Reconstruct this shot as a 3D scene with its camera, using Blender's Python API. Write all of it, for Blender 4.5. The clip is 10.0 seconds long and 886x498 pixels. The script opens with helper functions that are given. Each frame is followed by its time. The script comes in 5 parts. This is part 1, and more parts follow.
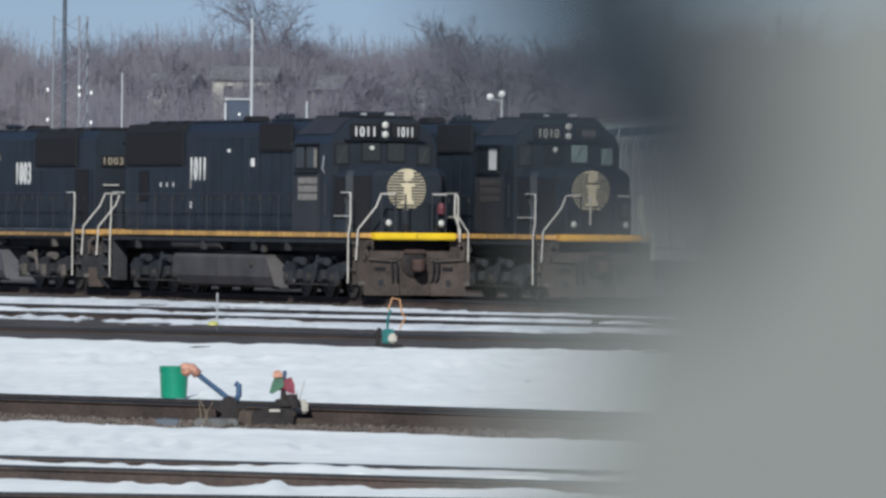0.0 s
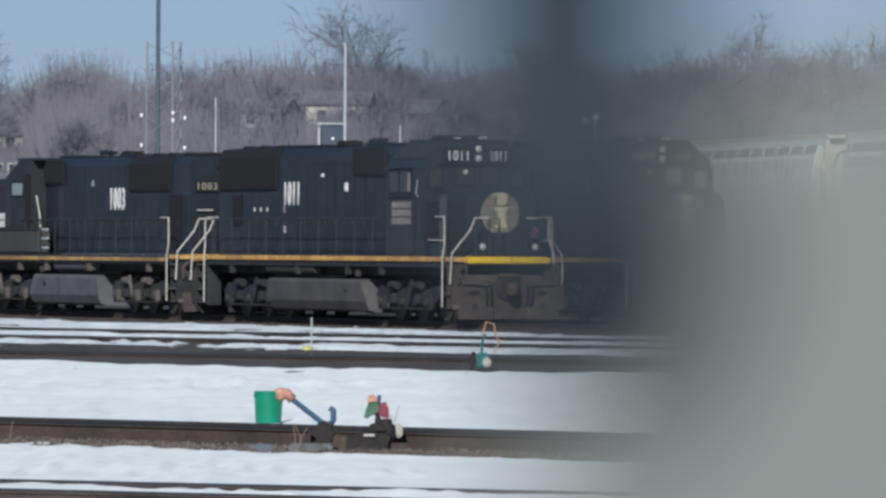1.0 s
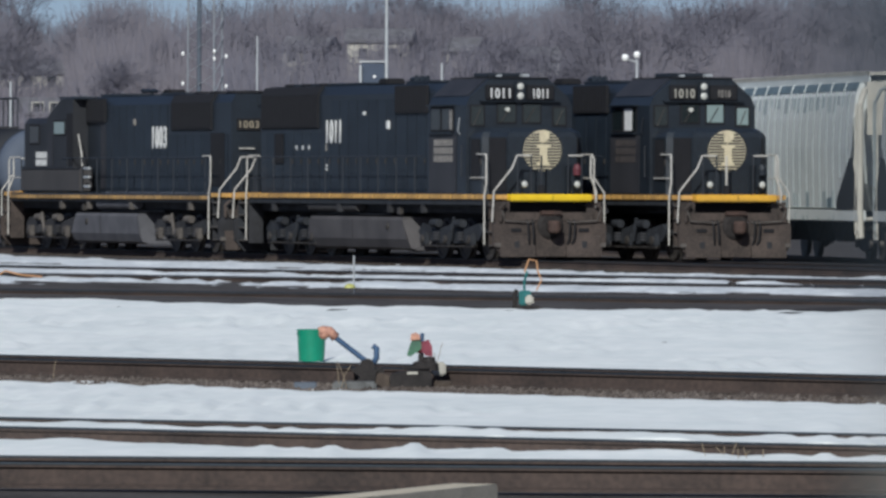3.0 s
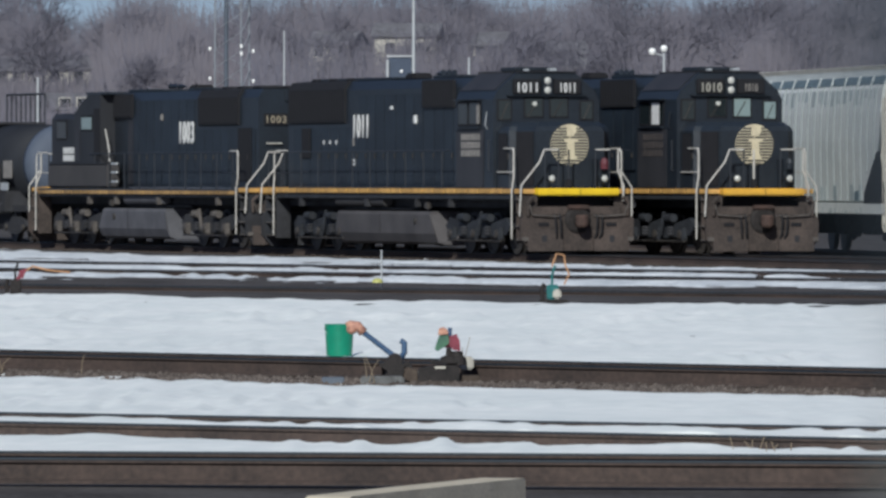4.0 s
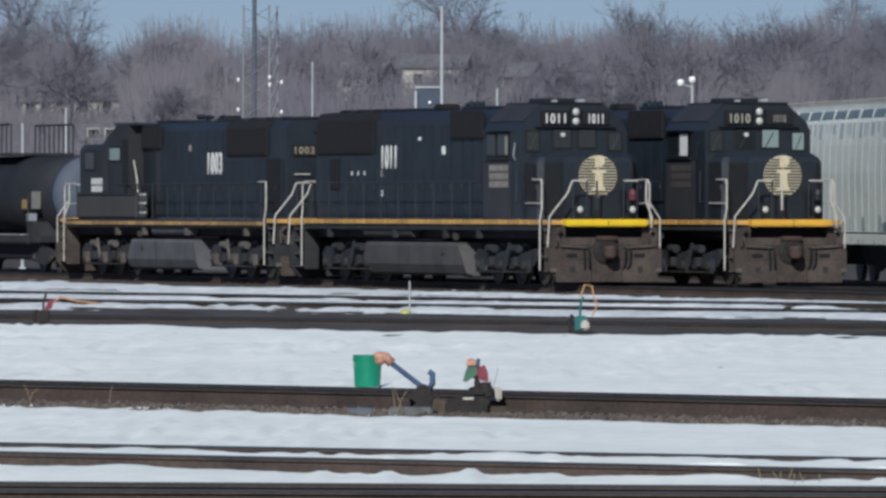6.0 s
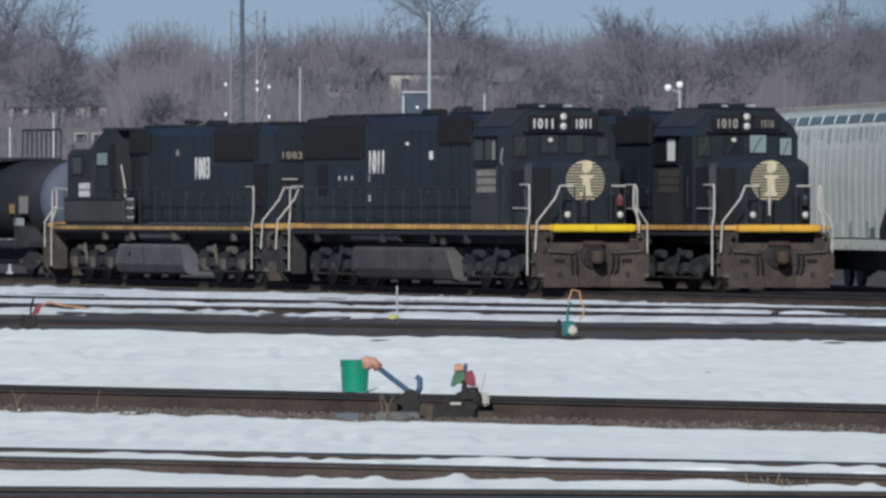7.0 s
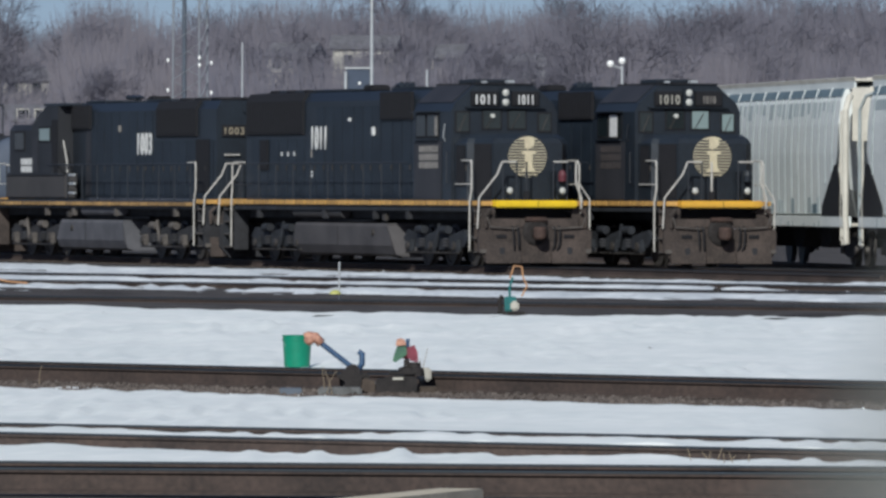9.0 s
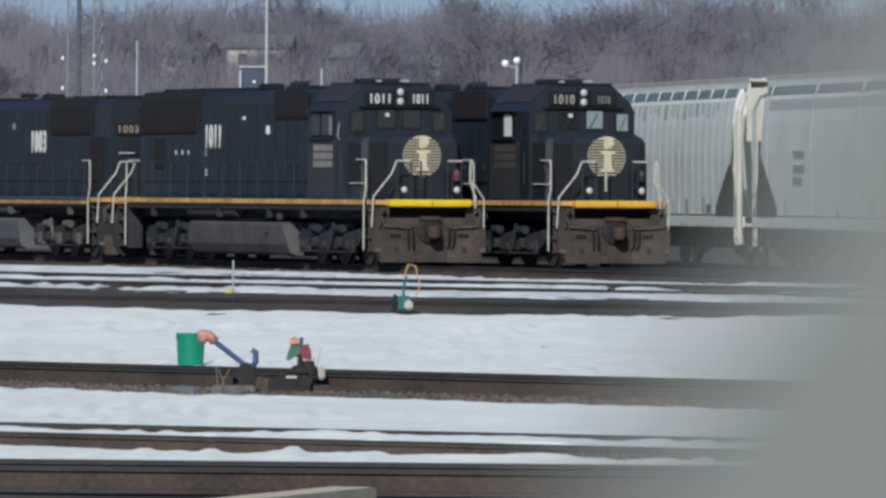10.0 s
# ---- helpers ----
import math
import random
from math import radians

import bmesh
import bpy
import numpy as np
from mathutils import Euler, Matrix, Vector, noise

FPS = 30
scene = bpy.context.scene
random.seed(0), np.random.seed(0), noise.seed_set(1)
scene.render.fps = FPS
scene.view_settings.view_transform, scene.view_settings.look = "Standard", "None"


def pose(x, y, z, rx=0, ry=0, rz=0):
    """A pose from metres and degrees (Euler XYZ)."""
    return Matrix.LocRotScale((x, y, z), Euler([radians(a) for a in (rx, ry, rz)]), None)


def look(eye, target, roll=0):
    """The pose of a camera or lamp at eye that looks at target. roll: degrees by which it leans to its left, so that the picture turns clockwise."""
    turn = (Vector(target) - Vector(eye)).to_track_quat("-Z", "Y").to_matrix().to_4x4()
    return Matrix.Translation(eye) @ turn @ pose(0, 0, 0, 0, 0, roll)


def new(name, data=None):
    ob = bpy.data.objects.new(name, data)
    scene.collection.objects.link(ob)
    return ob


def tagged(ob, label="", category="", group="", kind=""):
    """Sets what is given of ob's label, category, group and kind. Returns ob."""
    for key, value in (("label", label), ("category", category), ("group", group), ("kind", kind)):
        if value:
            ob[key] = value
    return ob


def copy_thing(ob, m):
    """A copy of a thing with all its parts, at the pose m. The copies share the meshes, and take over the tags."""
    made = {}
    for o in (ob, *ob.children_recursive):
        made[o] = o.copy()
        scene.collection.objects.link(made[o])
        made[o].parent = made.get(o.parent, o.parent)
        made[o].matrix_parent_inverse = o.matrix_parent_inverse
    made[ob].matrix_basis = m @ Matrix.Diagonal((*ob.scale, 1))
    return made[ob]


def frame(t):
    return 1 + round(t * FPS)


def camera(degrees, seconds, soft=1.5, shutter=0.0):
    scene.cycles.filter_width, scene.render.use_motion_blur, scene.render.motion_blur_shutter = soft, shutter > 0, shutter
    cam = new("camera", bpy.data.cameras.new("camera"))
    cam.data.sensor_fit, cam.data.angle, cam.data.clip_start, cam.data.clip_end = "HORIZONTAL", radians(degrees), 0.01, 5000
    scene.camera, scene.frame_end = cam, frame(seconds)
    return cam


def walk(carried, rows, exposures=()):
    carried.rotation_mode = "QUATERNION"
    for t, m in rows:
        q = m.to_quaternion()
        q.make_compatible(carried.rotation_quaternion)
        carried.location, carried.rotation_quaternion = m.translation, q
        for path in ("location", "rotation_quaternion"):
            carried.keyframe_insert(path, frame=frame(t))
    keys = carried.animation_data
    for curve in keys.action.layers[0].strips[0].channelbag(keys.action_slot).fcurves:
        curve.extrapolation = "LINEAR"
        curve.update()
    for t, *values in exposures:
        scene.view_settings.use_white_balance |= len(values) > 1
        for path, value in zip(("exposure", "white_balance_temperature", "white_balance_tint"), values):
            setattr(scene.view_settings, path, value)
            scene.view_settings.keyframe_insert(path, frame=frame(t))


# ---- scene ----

# Camera: a long lens held by hand, turning on the spot
LENS = 6.0
FPX = 784 / math.tan(radians(LENS / 2))
EYE = 2.0
cam = camera(LENS, 10.0, soft=2.8)
cam.data.dof.use_dof = True
cam.data.dof.focus_distance = 76.0
cam.data.dof.aperture_fstop = cam.data.lens / 9.5
# seconds, swing to the left and upwards (in units of 1 / FPX radian), lean in degrees, sideways and upward drift in millimetres
ROWS = [
    (0.0, -319.1, 60.1, 0.56, 3.7, -12.7), (0.3, -325.0, 55.0, 0.45, 4.0, -12.7), (0.5, -272.0, 52.1, 0.32, 2.9, -11.6),
    (0.7, -197.8, 94.9, 0.30, 2.5, -8), (0.8, -164.3, 91.6, 0.30, 4.5, -8), (1.0, -152.0, 100.7, 0.31, 8.6, -8),
    (1.2, -139.0, 106.6, 0.28, 8, -8.5), (1.3, -134.0, 101.6, 0.25, 3, -8), (1.5, -122.2, 94.8, 0.20, -4.4, -7),
    (1.7, -104.0, 123.4, 0.19, -8.6, -7), (2.0, -74.6, 96.5, 0.18, -10, -6), (2.2, -62.0, 44.7, 0.19, -8.2, -6),
    (2.5, -63.7, 14.8, 0.20, -6.4, -6), (2.7, -82.2, 2.8, 0.18, -6.0, -6), (3.8, -45.3, -19.0, 0.03, -5.4, -6),
    (4.0, -30.3, -19.9, 0.01, -5.2, -6), (4.5, 0.0, 0.0, 0.00, -4.9, -6), (5.0, 18.6, 15.1, 0.06, -5.6, -6),
    (5.2, 21.6, 21.2, 0.06, -6.0, -6), (6.3, 16.6, 39.6, 0.03, -7.2, -6), (6.5, 13.0, 42.8, 0.03, -7.3, -6),
    (7.0, -2.8, 43.9, 0.08, -7.0, -7), (7.5, -31.7, 39.1, 0.09, -6.5, -9), (8.0, -59.5, 21.7, 0.13, -7.2, -12.5),
    (8.5, -86.5, 11.6, 0.19, -6.4, -14.5), (9.0, -105.3, 2.2, 0.13, -9.2, -20.0), (9.5, -111.1, -0.3, 0.21, -11.0, -24.5),
    (9.6, -117.0, -5.0, 0.22, -11.2, -25), (9.7, -135.8, -7.0, 0.24, -11.3, -25.5), (9.8, -172.7, -8.0, 0.27, -9.6, -25.8),
    (10.0, -292.6, 1.8, 0.33, -7.2, -26),
]


def stance(swing, lift, lean, side, rise):
    turn = pose(0, 0, 0, 90 + math.degrees((lift - 105.0) / FPX), 0, math.degrees(swing / FPX))
    return Matrix.Translation((side / 1000, 0, EYE + rise / 1000)) @ turn @ pose(0, 0, 0, 0, 0, lean)


walk(cam, [(r[0], stance(*r[1:])) for r in ROWS], exposures=[(0.0, 0.60, 6250, 6.0), (0.6, 0.60, 6250, 6.0), (1.5, 0.62, 6250, 6.0), (2.0, 0.45, 6250, 6.0), (2.6, 0.42, 6250, 6.0), (10.0, 0.42, 6250, 6.0)])

# ---- light ----
SUN_TO = Vector((-0.17, -0.825, 0.52)).normalized()
world = bpy.data.worlds.new("world")
scene.world = world
world.use_nodes = True
wn = world.node_tree
sky = wn.nodes.new("ShaderNodeTexSky")
sky.sky_type = "NISHITA"
sky.sun_disc = False
sky.sun_elevation = math.asin(SUN_TO.z)
sky.sun_rotation = math.atan2(SUN_TO.x, SUN_TO.y)
sky.air_density, sky.dust_density, sky.ozone_density = 1.0, 0.7, 4.0
# the thick of the air near the horizon is thinned: look a little higher up
coord, lift = wn.nodes.new("ShaderNodeTexCoord"), wn.nodes.new("ShaderNodeVectorMath")
lift.operation = "ADD"
lift.inputs[1].default_value = (0, 0, 0.06)
wn.links.new(coord.outputs["Generated"], lift.inputs[0])
wn.links.new(lift.outputs[0], sky.inputs[0])
haze = wn.nodes.new("ShaderNodeMix")
haze.data_type, haze.blend_type = "RGBA", "MULTIPLY"
haze.inputs["Factor"].default_value = 1.0
haze.inputs["B"].default_value = (0.60, 0.545, 0.61, 1.0)
wn.links.new(sky.outputs[0], haze.inputs["A"])
wn.links.new(haze.outputs["Result"], wn.nodes["Background"].inputs[0])
wn.nodes["Background"].inputs[1].default_value = 0.08
sun = new("sun", bpy.data.lights.new("sun", "SUN"))
sun.data.energy, sun.data.angle, sun.data.color = 3.0, radians(0.6), (1.0, 0.97, 0.91)
sun.matrix_world = look(SUN_TO * 50, (0, 0, 0))


# ---- materials ----
def mat(name, colour, rough=0.7, metal=0.0, scale=3.0, vary=0.25, other=None, bump=0.0, fine=40.0, spec=0.4, island=0.0):
    """A surface with two scales of variation between colour and other, and a fine relief."""
    m = bpy.data.materials.new(name)
    m.use_nodes = True
    nt = m.node_tree
    b = nt.nodes["Principled BSDF"]
    geo = nt.nodes.new("ShaderNodeTexCoord")
    big, small = nt.nodes.new("ShaderNodeTexNoise"), nt.nodes.new("ShaderNodeTexNoise")
    for n, s, d in ((big, scale, 4.0), (small, fine, 3.0)):
        n.inputs["Scale"].default_value, n.inputs["Detail"].default_value = s, d
        nt.links.new(geo.outputs["Object"], n.inputs["Vector"])
    mix = nt.nodes.new("ShaderNodeMath")
    mix.operation = "MULTIPLY_ADD"
    mix.inputs[1].default_value = 0.45
    nt.links.new(small.outputs["Fac"], mix.inputs[0])
    half = nt.nodes.new("ShaderNodeMath")
    half.operation = "MULTIPLY"
    half.inputs[1].default_value = 0.55
    nt.links.new(big.outputs["Fac"], half.inputs[0])
    nt.links.new(half.outputs[0], mix.inputs[2])
    ramp = nt.nodes.new("ShaderNodeValToRGB")
    c = colour
    o = other or tuple(v * (1 - vary) for v in c)
    ramp.color_ramp.elements[0].position, ramp.color_ramp.elements[1].position = 0.36, 0.64
    ramp.color_ramp.elements[0].color = (*o, 1)
    ramp.color_ramp.elements[1].color = (*c, 1)
    nt.links.new(mix.outputs[0], ramp.inputs[0])
    out = ramp.outputs[0]
    if island:
        info = nt.nodes.new("ShaderNodeObjectInfo")
        hsv = nt.nodes.new("ShaderNodeHueSaturation")
        mr = nt.nodes.new("ShaderNodeMapRange")
        mr.inputs[3].default_value, mr.inputs[4].default_value = 1 - island, 1 + island
        nt.links.new(info.outputs["Random"], mr.inputs[0])
        nt.links.new(mr.outputs[0], hsv.inputs["Value"])
        nt.links.new(out, hsv.inputs["Color"])
        out = hsv.outputs[0]
    nt.links.new(out, b.inputs["Base Color"])
    b.inputs["Roughness"].default_value, b.inputs["Metallic"].default_value = rough, metal
    b.inputs["Specular IOR Level"].default_value = spec
    if bump:
        bp = nt.nodes.new("ShaderNodeBump")
        bp.inputs["Strength"].default_value = bump
        bp.inputs["Distance"].default_value = 0.03
        nt.links.new(mix.outputs[0], bp.inputs["Height"])
        nt.links.new(bp.outputs[0], b.inputs["Normal"])
    return m


SNOW = mat("snow", (0.93, 0.945, 0.92), 0.6, scale=0.5, other=(0.76, 0.80, 0.785), bump=1.0, fine=4.0, spec=0.2)
SNOW_DIRTY = mat("sooty_snow", (0.84, 0.87, 0.88), 0.65, scale=0.7, other=(0.50, 0.53, 0.56), fine=5.0, spec=0.2)
BALLAST = mat("ballast", (0.115, 0.107, 0.105), 0.95, scale=0.6, other=(0.035, 0.031, 0.030), bump=1.0, fine=14.0, spec=0.1)
RAIL_RUST = mat("rail_rust", (0.078, 0.055, 0.046), 0.85, scale=0.9, other=(0.030, 0.023, 0.021), bump=0.4, fine=20.0)
RAIL_TOP = mat("rail_top", (0.026, 0.036, 0.046), 0.5, 0.2, scale=2.0)
TIE = mat("tie_wood", (0.09, 0.07, 0.055), 0.9, scale=4.0, other=(0.04, 0.03, 0.025), bump=0.6, island=0.25)
TIEGREY = mat("grey_tie_wood", (0.16, 0.165, 0.165), 0.9, scale=4.0, other=(0.07, 0.07, 0.07), bump=0.6)
BLACK = mat("black_paint", (0.0165, 0.0230, 0.0320), 0.45, scale=0.55, other=(0.0100, 0.0130, 0.0178), bump=0.15, fine=12.0, spec=0.5)
BLACK_DOOR = mat("black_door_paint", (0.0165, 0.0240, 0.0345), 0.48, scale=1.4, other=(0.0095, 0.0132, 0.0190), bump=0.08, fine=14.0, island=0.12)
CABSIDE = mat("cab_side_dust", (0.036, 0.036, 0.042), 0.6, scale=1.2, other=(0.020, 0.021, 0.026), bump=0.08)
OLDCAB = mat("old_cab_paint", (0.024, 0.025, 0.029), 0.55, scale=1.0, other=(0.014, 0.015, 0.018), bump=0.08)
BOXGREY = mat("battery_box_dust", (0.062, 0.058, 0.058), 0.7, scale=1.0, other=(0.04, 0.038, 0.04), bump=0.1)
GRILLE = mat("grille_dark", (0.0105, 0.0105, 0.0135), 0.8, scale=5.0, other=(0.006, 0.006, 0.008))
GRIME = mat("underframe_grime", (0.036, 0.037, 0.043), 0.9, scale=2.2, other=(0.018, 0.018, 0.020), bump=0.4, fine=25.0)
TANK_GREY = mat("fuel_tank_dust", (0.118, 0.117, 0.130), 0.7, scale=1.5, other=(0.062, 0.063, 0.072), bump=0.1)
TANK_BROWN = mat("fuel_tank_grime", (0.088, 0.082, 0.085), 0.7, scale=1.2, other=(0.05, 0.047, 0.05), bump=0.1)
PILOT = mat("pilot_dirt", (0.082, 0.063, 0.055), 0.85, scale=1.6, other=(0.028, 0.023, 0.021), bump=0.3, fine=20.0)
YELLOW = mat("yellow_paint", (0.80, 0.56, 0.02), 0.5, scale=3.0, other=(0.66, 0.44, 0.02))
YELLOW_OLD = mat("faded_yellow_paint", (0.62, 0.36, 0.10), 0.6, scale=2.5, other=(0.36, 0.21, 0.075), island=0.18)
YELLOW_WORN = mat("worn_yellow_paint", (0.44, 0.27, 0.10), 0.65, scale=2.0, other=(0.22, 0.14, 0.065), island=0.25)
YELLOW_ORANGE = mat("orange_yellow_paint", (0.74, 0.42, 0.05), 0.5, scale=2.0, other=(0.52, 0.29, 0.05))
CREAM = mat("cream_paint", (0.62, 0.55, 0.38), 0.6, scale=5.0, other=(0.45, 0.39, 0.28))
OLDCREAM = mat("dim_cream_paint", (0.33, 0.29, 0.21), 0.7, scale=8.0, other=(0.2, 0.17, 0.13))
RAILING = mat("cream_railing", (0.56, 0.54, 0.50), 0.55, scale=6.0, other=(0.38, 0.36, 0.33))
DARK_RAILING = mat("dark_railing", (0.030, 0.034, 0.042), 0.5, scale=6.0)
WHITE = mat("white_lettering", (0.72, 0.72, 0.70), 0.6, scale=9.0, other=(0.52, 0.52, 0.52))
GREYLET = mat("worn_lettering", (0.30, 0.28, 0.26), 0.7, scale=12.0, other=(0.14, 0.13, 0.12))
BOARDCREAM = mat("dull_cream_lettering", (0.40, 0.385, 0.33), 0.7, scale=12.0, other=(0.24, 0.23, 0.20))
WORNDARK = mat("faint_lettering", (0.075, 0.062, 0.06), 0.8, scale=12.0, other=(0.03, 0.027, 0.027))
STEEL = mat("wheel_steel", (0.10, 0.09, 0.085), 0.55, 0.5, scale=4.0, other=(0.05, 0.045, 0.04))
HOPPER = mat("hopper_paint", (0.74, 0.765, 0.745), 0.6, scale=0.5, other=(0.58, 0.615, 0.605), bump=0.1, fine=9.0)
HOPPER_END = mat("hopper_end_paint", (0.66, 0.63, 0.55), 0.6, scale=2.0, other=(0.46, 0.435, 0.375))
RUSTY = mat("rusty_casting", (0.085, 0.050, 0.040), 0.85, scale=5.0, other=(0.035, 0.025, 0.022), bump=0.4)
# Darker than the body: shade along the ribs put into their colour
RIBSHADE = mat("rib_shade_paint", (0.34, 0.38, 0.385), 0.65, scale=2.0, other=(0.25, 0.285, 0.29))
STREAK = mat("hopper_shade_and_grime", (0.32, 0.38, 0.40), 0.7, scale=3.0, other=(0.45, 0.49, 0.49))
# Dark teal for the painted shade under the roof edge, low grime and lettering
TEAL = mat("hopper_shade_and_marks", (0.16, 0.22, 0.25), 0.6, scale=3.0, other=(0.10, 0.14, 0.165))
TANKBLACK = mat("tank_black", (0.018, 0.020, 0.025), 0.5, scale=1.0, other=(0.011, 0.012, 0.015))
# Light falling on the black tank's near end, put in as blue-grey
TANKEND = mat("tank_end_lit_bluegrey", (0.080, 0.098, 0.135), 0.72, scale=1.5, other=(0.058, 0.072, 0.10))
GREEN = mat("green_plastic", (0.004, 0.205, 0.118), 0.45, scale=6.0, other=(0.003, 0.16, 0.09))
BLUE = mat("blue_paint", (0.045, 0.10, 0.19), 0.5, scale=9.0, other=(0.03, 0.06, 0.12))
PINK = mat("faded_orange_grip", (0.52, 0.28, 0.19), 0.7, scale=20.0, other=(0.34, 0.17, 0.13))
RED = mat("red_target", (0.25, 0.045, 0.07), 0.6, scale=14.0, other=(0.13, 0.02, 0.035))
MAROON = mat("maroon_lamp", (0.12, 0.03, 0.04), 0.5, scale=9.0)
TARGREEN = mat("green_target", (0.06, 0.16, 0.09), 0.55, scale=9.0, other=(0.04, 0.1, 0.07))
JUGTEAL = mat("teal_paint", (0.01, 0.15, 0.15), 0.5, scale=9.0, other=(0.008, 0.09, 0.09))
ORANGE = mat("orange_cord", (0.55, 0.30, 0.15), 0.7, scale=9.0)
DRY = mat("dry_stalk", (0.24, 0.19, 0.13), 0.9, scale=9.0)
IRON = mat("cast_iron", (0.030, 0.025, 0.024), 0.8, scale=8.0, other=(0.009, 0.008, 0.008), bump=0.4)
PLANK = mat("pale_timber", (0.60, 0.53, 0.41), 0.85, scale=5.0, other=(0.44, 0.39, 0.30), bump=0.3)
# Distance haze over the hill is painted into these blue-violet colours
HAZED_BARK = mat("bark", (0.124, 0.120, 0.144), 0.95, scale=0.3, other=(0.105, 0.103, 0.126), spec=0.05, island=0.15)
HAZED_TWIG = mat("twigs", (0.156, 0.147, 0.172), 0.95, scale=0.05, other=(0.120, 0.121, 0.152), spec=0.05, island=0.14)
HAZED_BRUSH = mat("hazed_brush_stems", (0.172, 0.157, 0.172), 0.95, scale=0.03, other=(0.122, 0.123, 0.155), fine=0.4, spec=0.05)
LEAF_LITTER = mat("hazed_hill_floor", (0.20, 0.187, 0.20), 0.95, scale=0.06, other=(0.31, 0.315, 0.35), fine=0.5, spec=0.05)
GALV = mat("galvanised_steel", (0.50, 0.52, 0.53), 0.5, 0.3, scale=3.0, other=(0.38, 0.4, 0.42))
TOWERGREY = mat("tower_grey", (0.23, 0.25, 0.28), 0.6, scale=3.0)
MAST_DARK = mat("dark_mast_steel", (0.09, 0.11, 0.14), 0.6, scale=3.0)
LAMPWHITE = mat("white_insulator", (0.9, 0.9, 0.88), 0.25, scale=3.0, vary=0.05)
SIDING = mat("pale_siding", (0.48, 0.46, 0.40), 0.8, scale=0.6, other=(0.36, 0.345, 0.31), fine=4.0)
SIDING_GREY = mat("grey_siding", (0.33, 0.34, 0.36), 0.8, scale=0.6, other=(0.27, 0.28, 0.3), fine=4.0)
ROOFING = mat("roof_shingle", (0.10, 0.098, 0.105), 0.9, scale=1.0, other=(0.17, 0.17, 0.19), fine=3.0)
SIGNBLUE = mat("dark_blue_board", (0.05, 0.07, 0.11), 0.5, scale=3.0)
POSTGREY = mat("post_zinc", (0.205, 0.220, 0.210), 0.75, scale=20.0, other=(0.19, 0.204, 0.195), spec=0.1)
WIREDARK = mat("dark_sleeve", (0.042, 0.055, 0.068), 0.8, scale=20.0, spec=0.1)
MOPBROWN = mat("tan_grime", (0.125, 0.112, 0.102), 0.85, scale=3.0, other=(0.06, 0.053, 0.05))
TRUCK_DARK = mat("truck_dark", (0.030, 0.034, 0.042), 0.75, scale=3.0, other=(0.012, 0.013, 0.016), bump=0.3)
STONE = mat("ballast_stone", (0.17, 0.145, 0.13), 0.9, scale=3.0, other=(0.045, 0.036, 0.032), fine=17.0, spec=0.1)
FLASHYELLOW = mat("lime_marker", (0.50, 0.50, 0.16), 0.5, scale=5.0)


def glass(name, tint, rough=0.05):
    m = bpy.data.materials.new(name)
    m.use_nodes = True
    b = m.node_tree.nodes["Principled BSDF"]
    b.inputs["Base Color"].default_value = (*tint, 1)
    b.inputs["Roughness"].default_value = rough
    b.inputs["Specular IOR Level"].default_value = 0.8
    return m


GLASS = glass("cab_glass", (0.012, 0.017, 0.019), 0.12)
# Pale copy of the cab glass, with the light in a pane put into its tint
LITGLASS = glass("lit_cab_glass", (0.20, 0.26, 0.26), 0.2)
LENSGLASS = glass("lamp_lens", (0.50, 0.50, 0.46), 0.15)


# ---- mesh helpers ----
def mesh_ob(name, verts, faces, material, parent=None, label="", smooth=False):
    me = bpy.data.meshes.new(name)
    me.from_pydata([tuple(v) for v in verts], [], [tuple(f) for f in faces])
    me.materials.append(material)
    if smooth:
        me.shade_smooth()
    ob = new(name, me)
    if parent:
        ob.parent = parent
    return tagged(ob, label)


def part(name, bm, material, parent=None, label="", smooth=False):
    """Links a bmesh as one mesh object under a thing or a part."""
    me = bpy.data.meshes.new(name)
    bmesh.ops.recalc_face_normals(bm, faces=bm.faces)
    bm.to_mesh(me)
    bm.free()
    me.materials.append(material)
    if smooth:
        me.shade_smooth()
    ob = new(name, me)
    if parent:
        ob.parent = parent
    return tagged(ob, label)


def box(bm, x0, x1, y0, y1, z0, z1, bevel=0.0):
    r = bmesh.ops.create_cube(bm, size=1.0, matrix=Matrix.LocRotScale(((x0 + x1) / 2, (y0 + y1) / 2, (z0 + z1) / 2), None, (abs(x1 - x0), abs(y1 - y0), abs(z1 - z0))))
    if bevel:
        edges = list({e for v in r["verts"] for e in v.link_edges})
        bmesh.ops.bevel(bm, geom=edges, offset=bevel, segments=2, affect="EDGES", clamp_overlap=True)
    return bm


def boxed(x0, x1, y0, y1, z0, z1, bevel=0.015):
    return box(bmesh.new(), x0, x1, y0, y1, z0, z1, bevel)


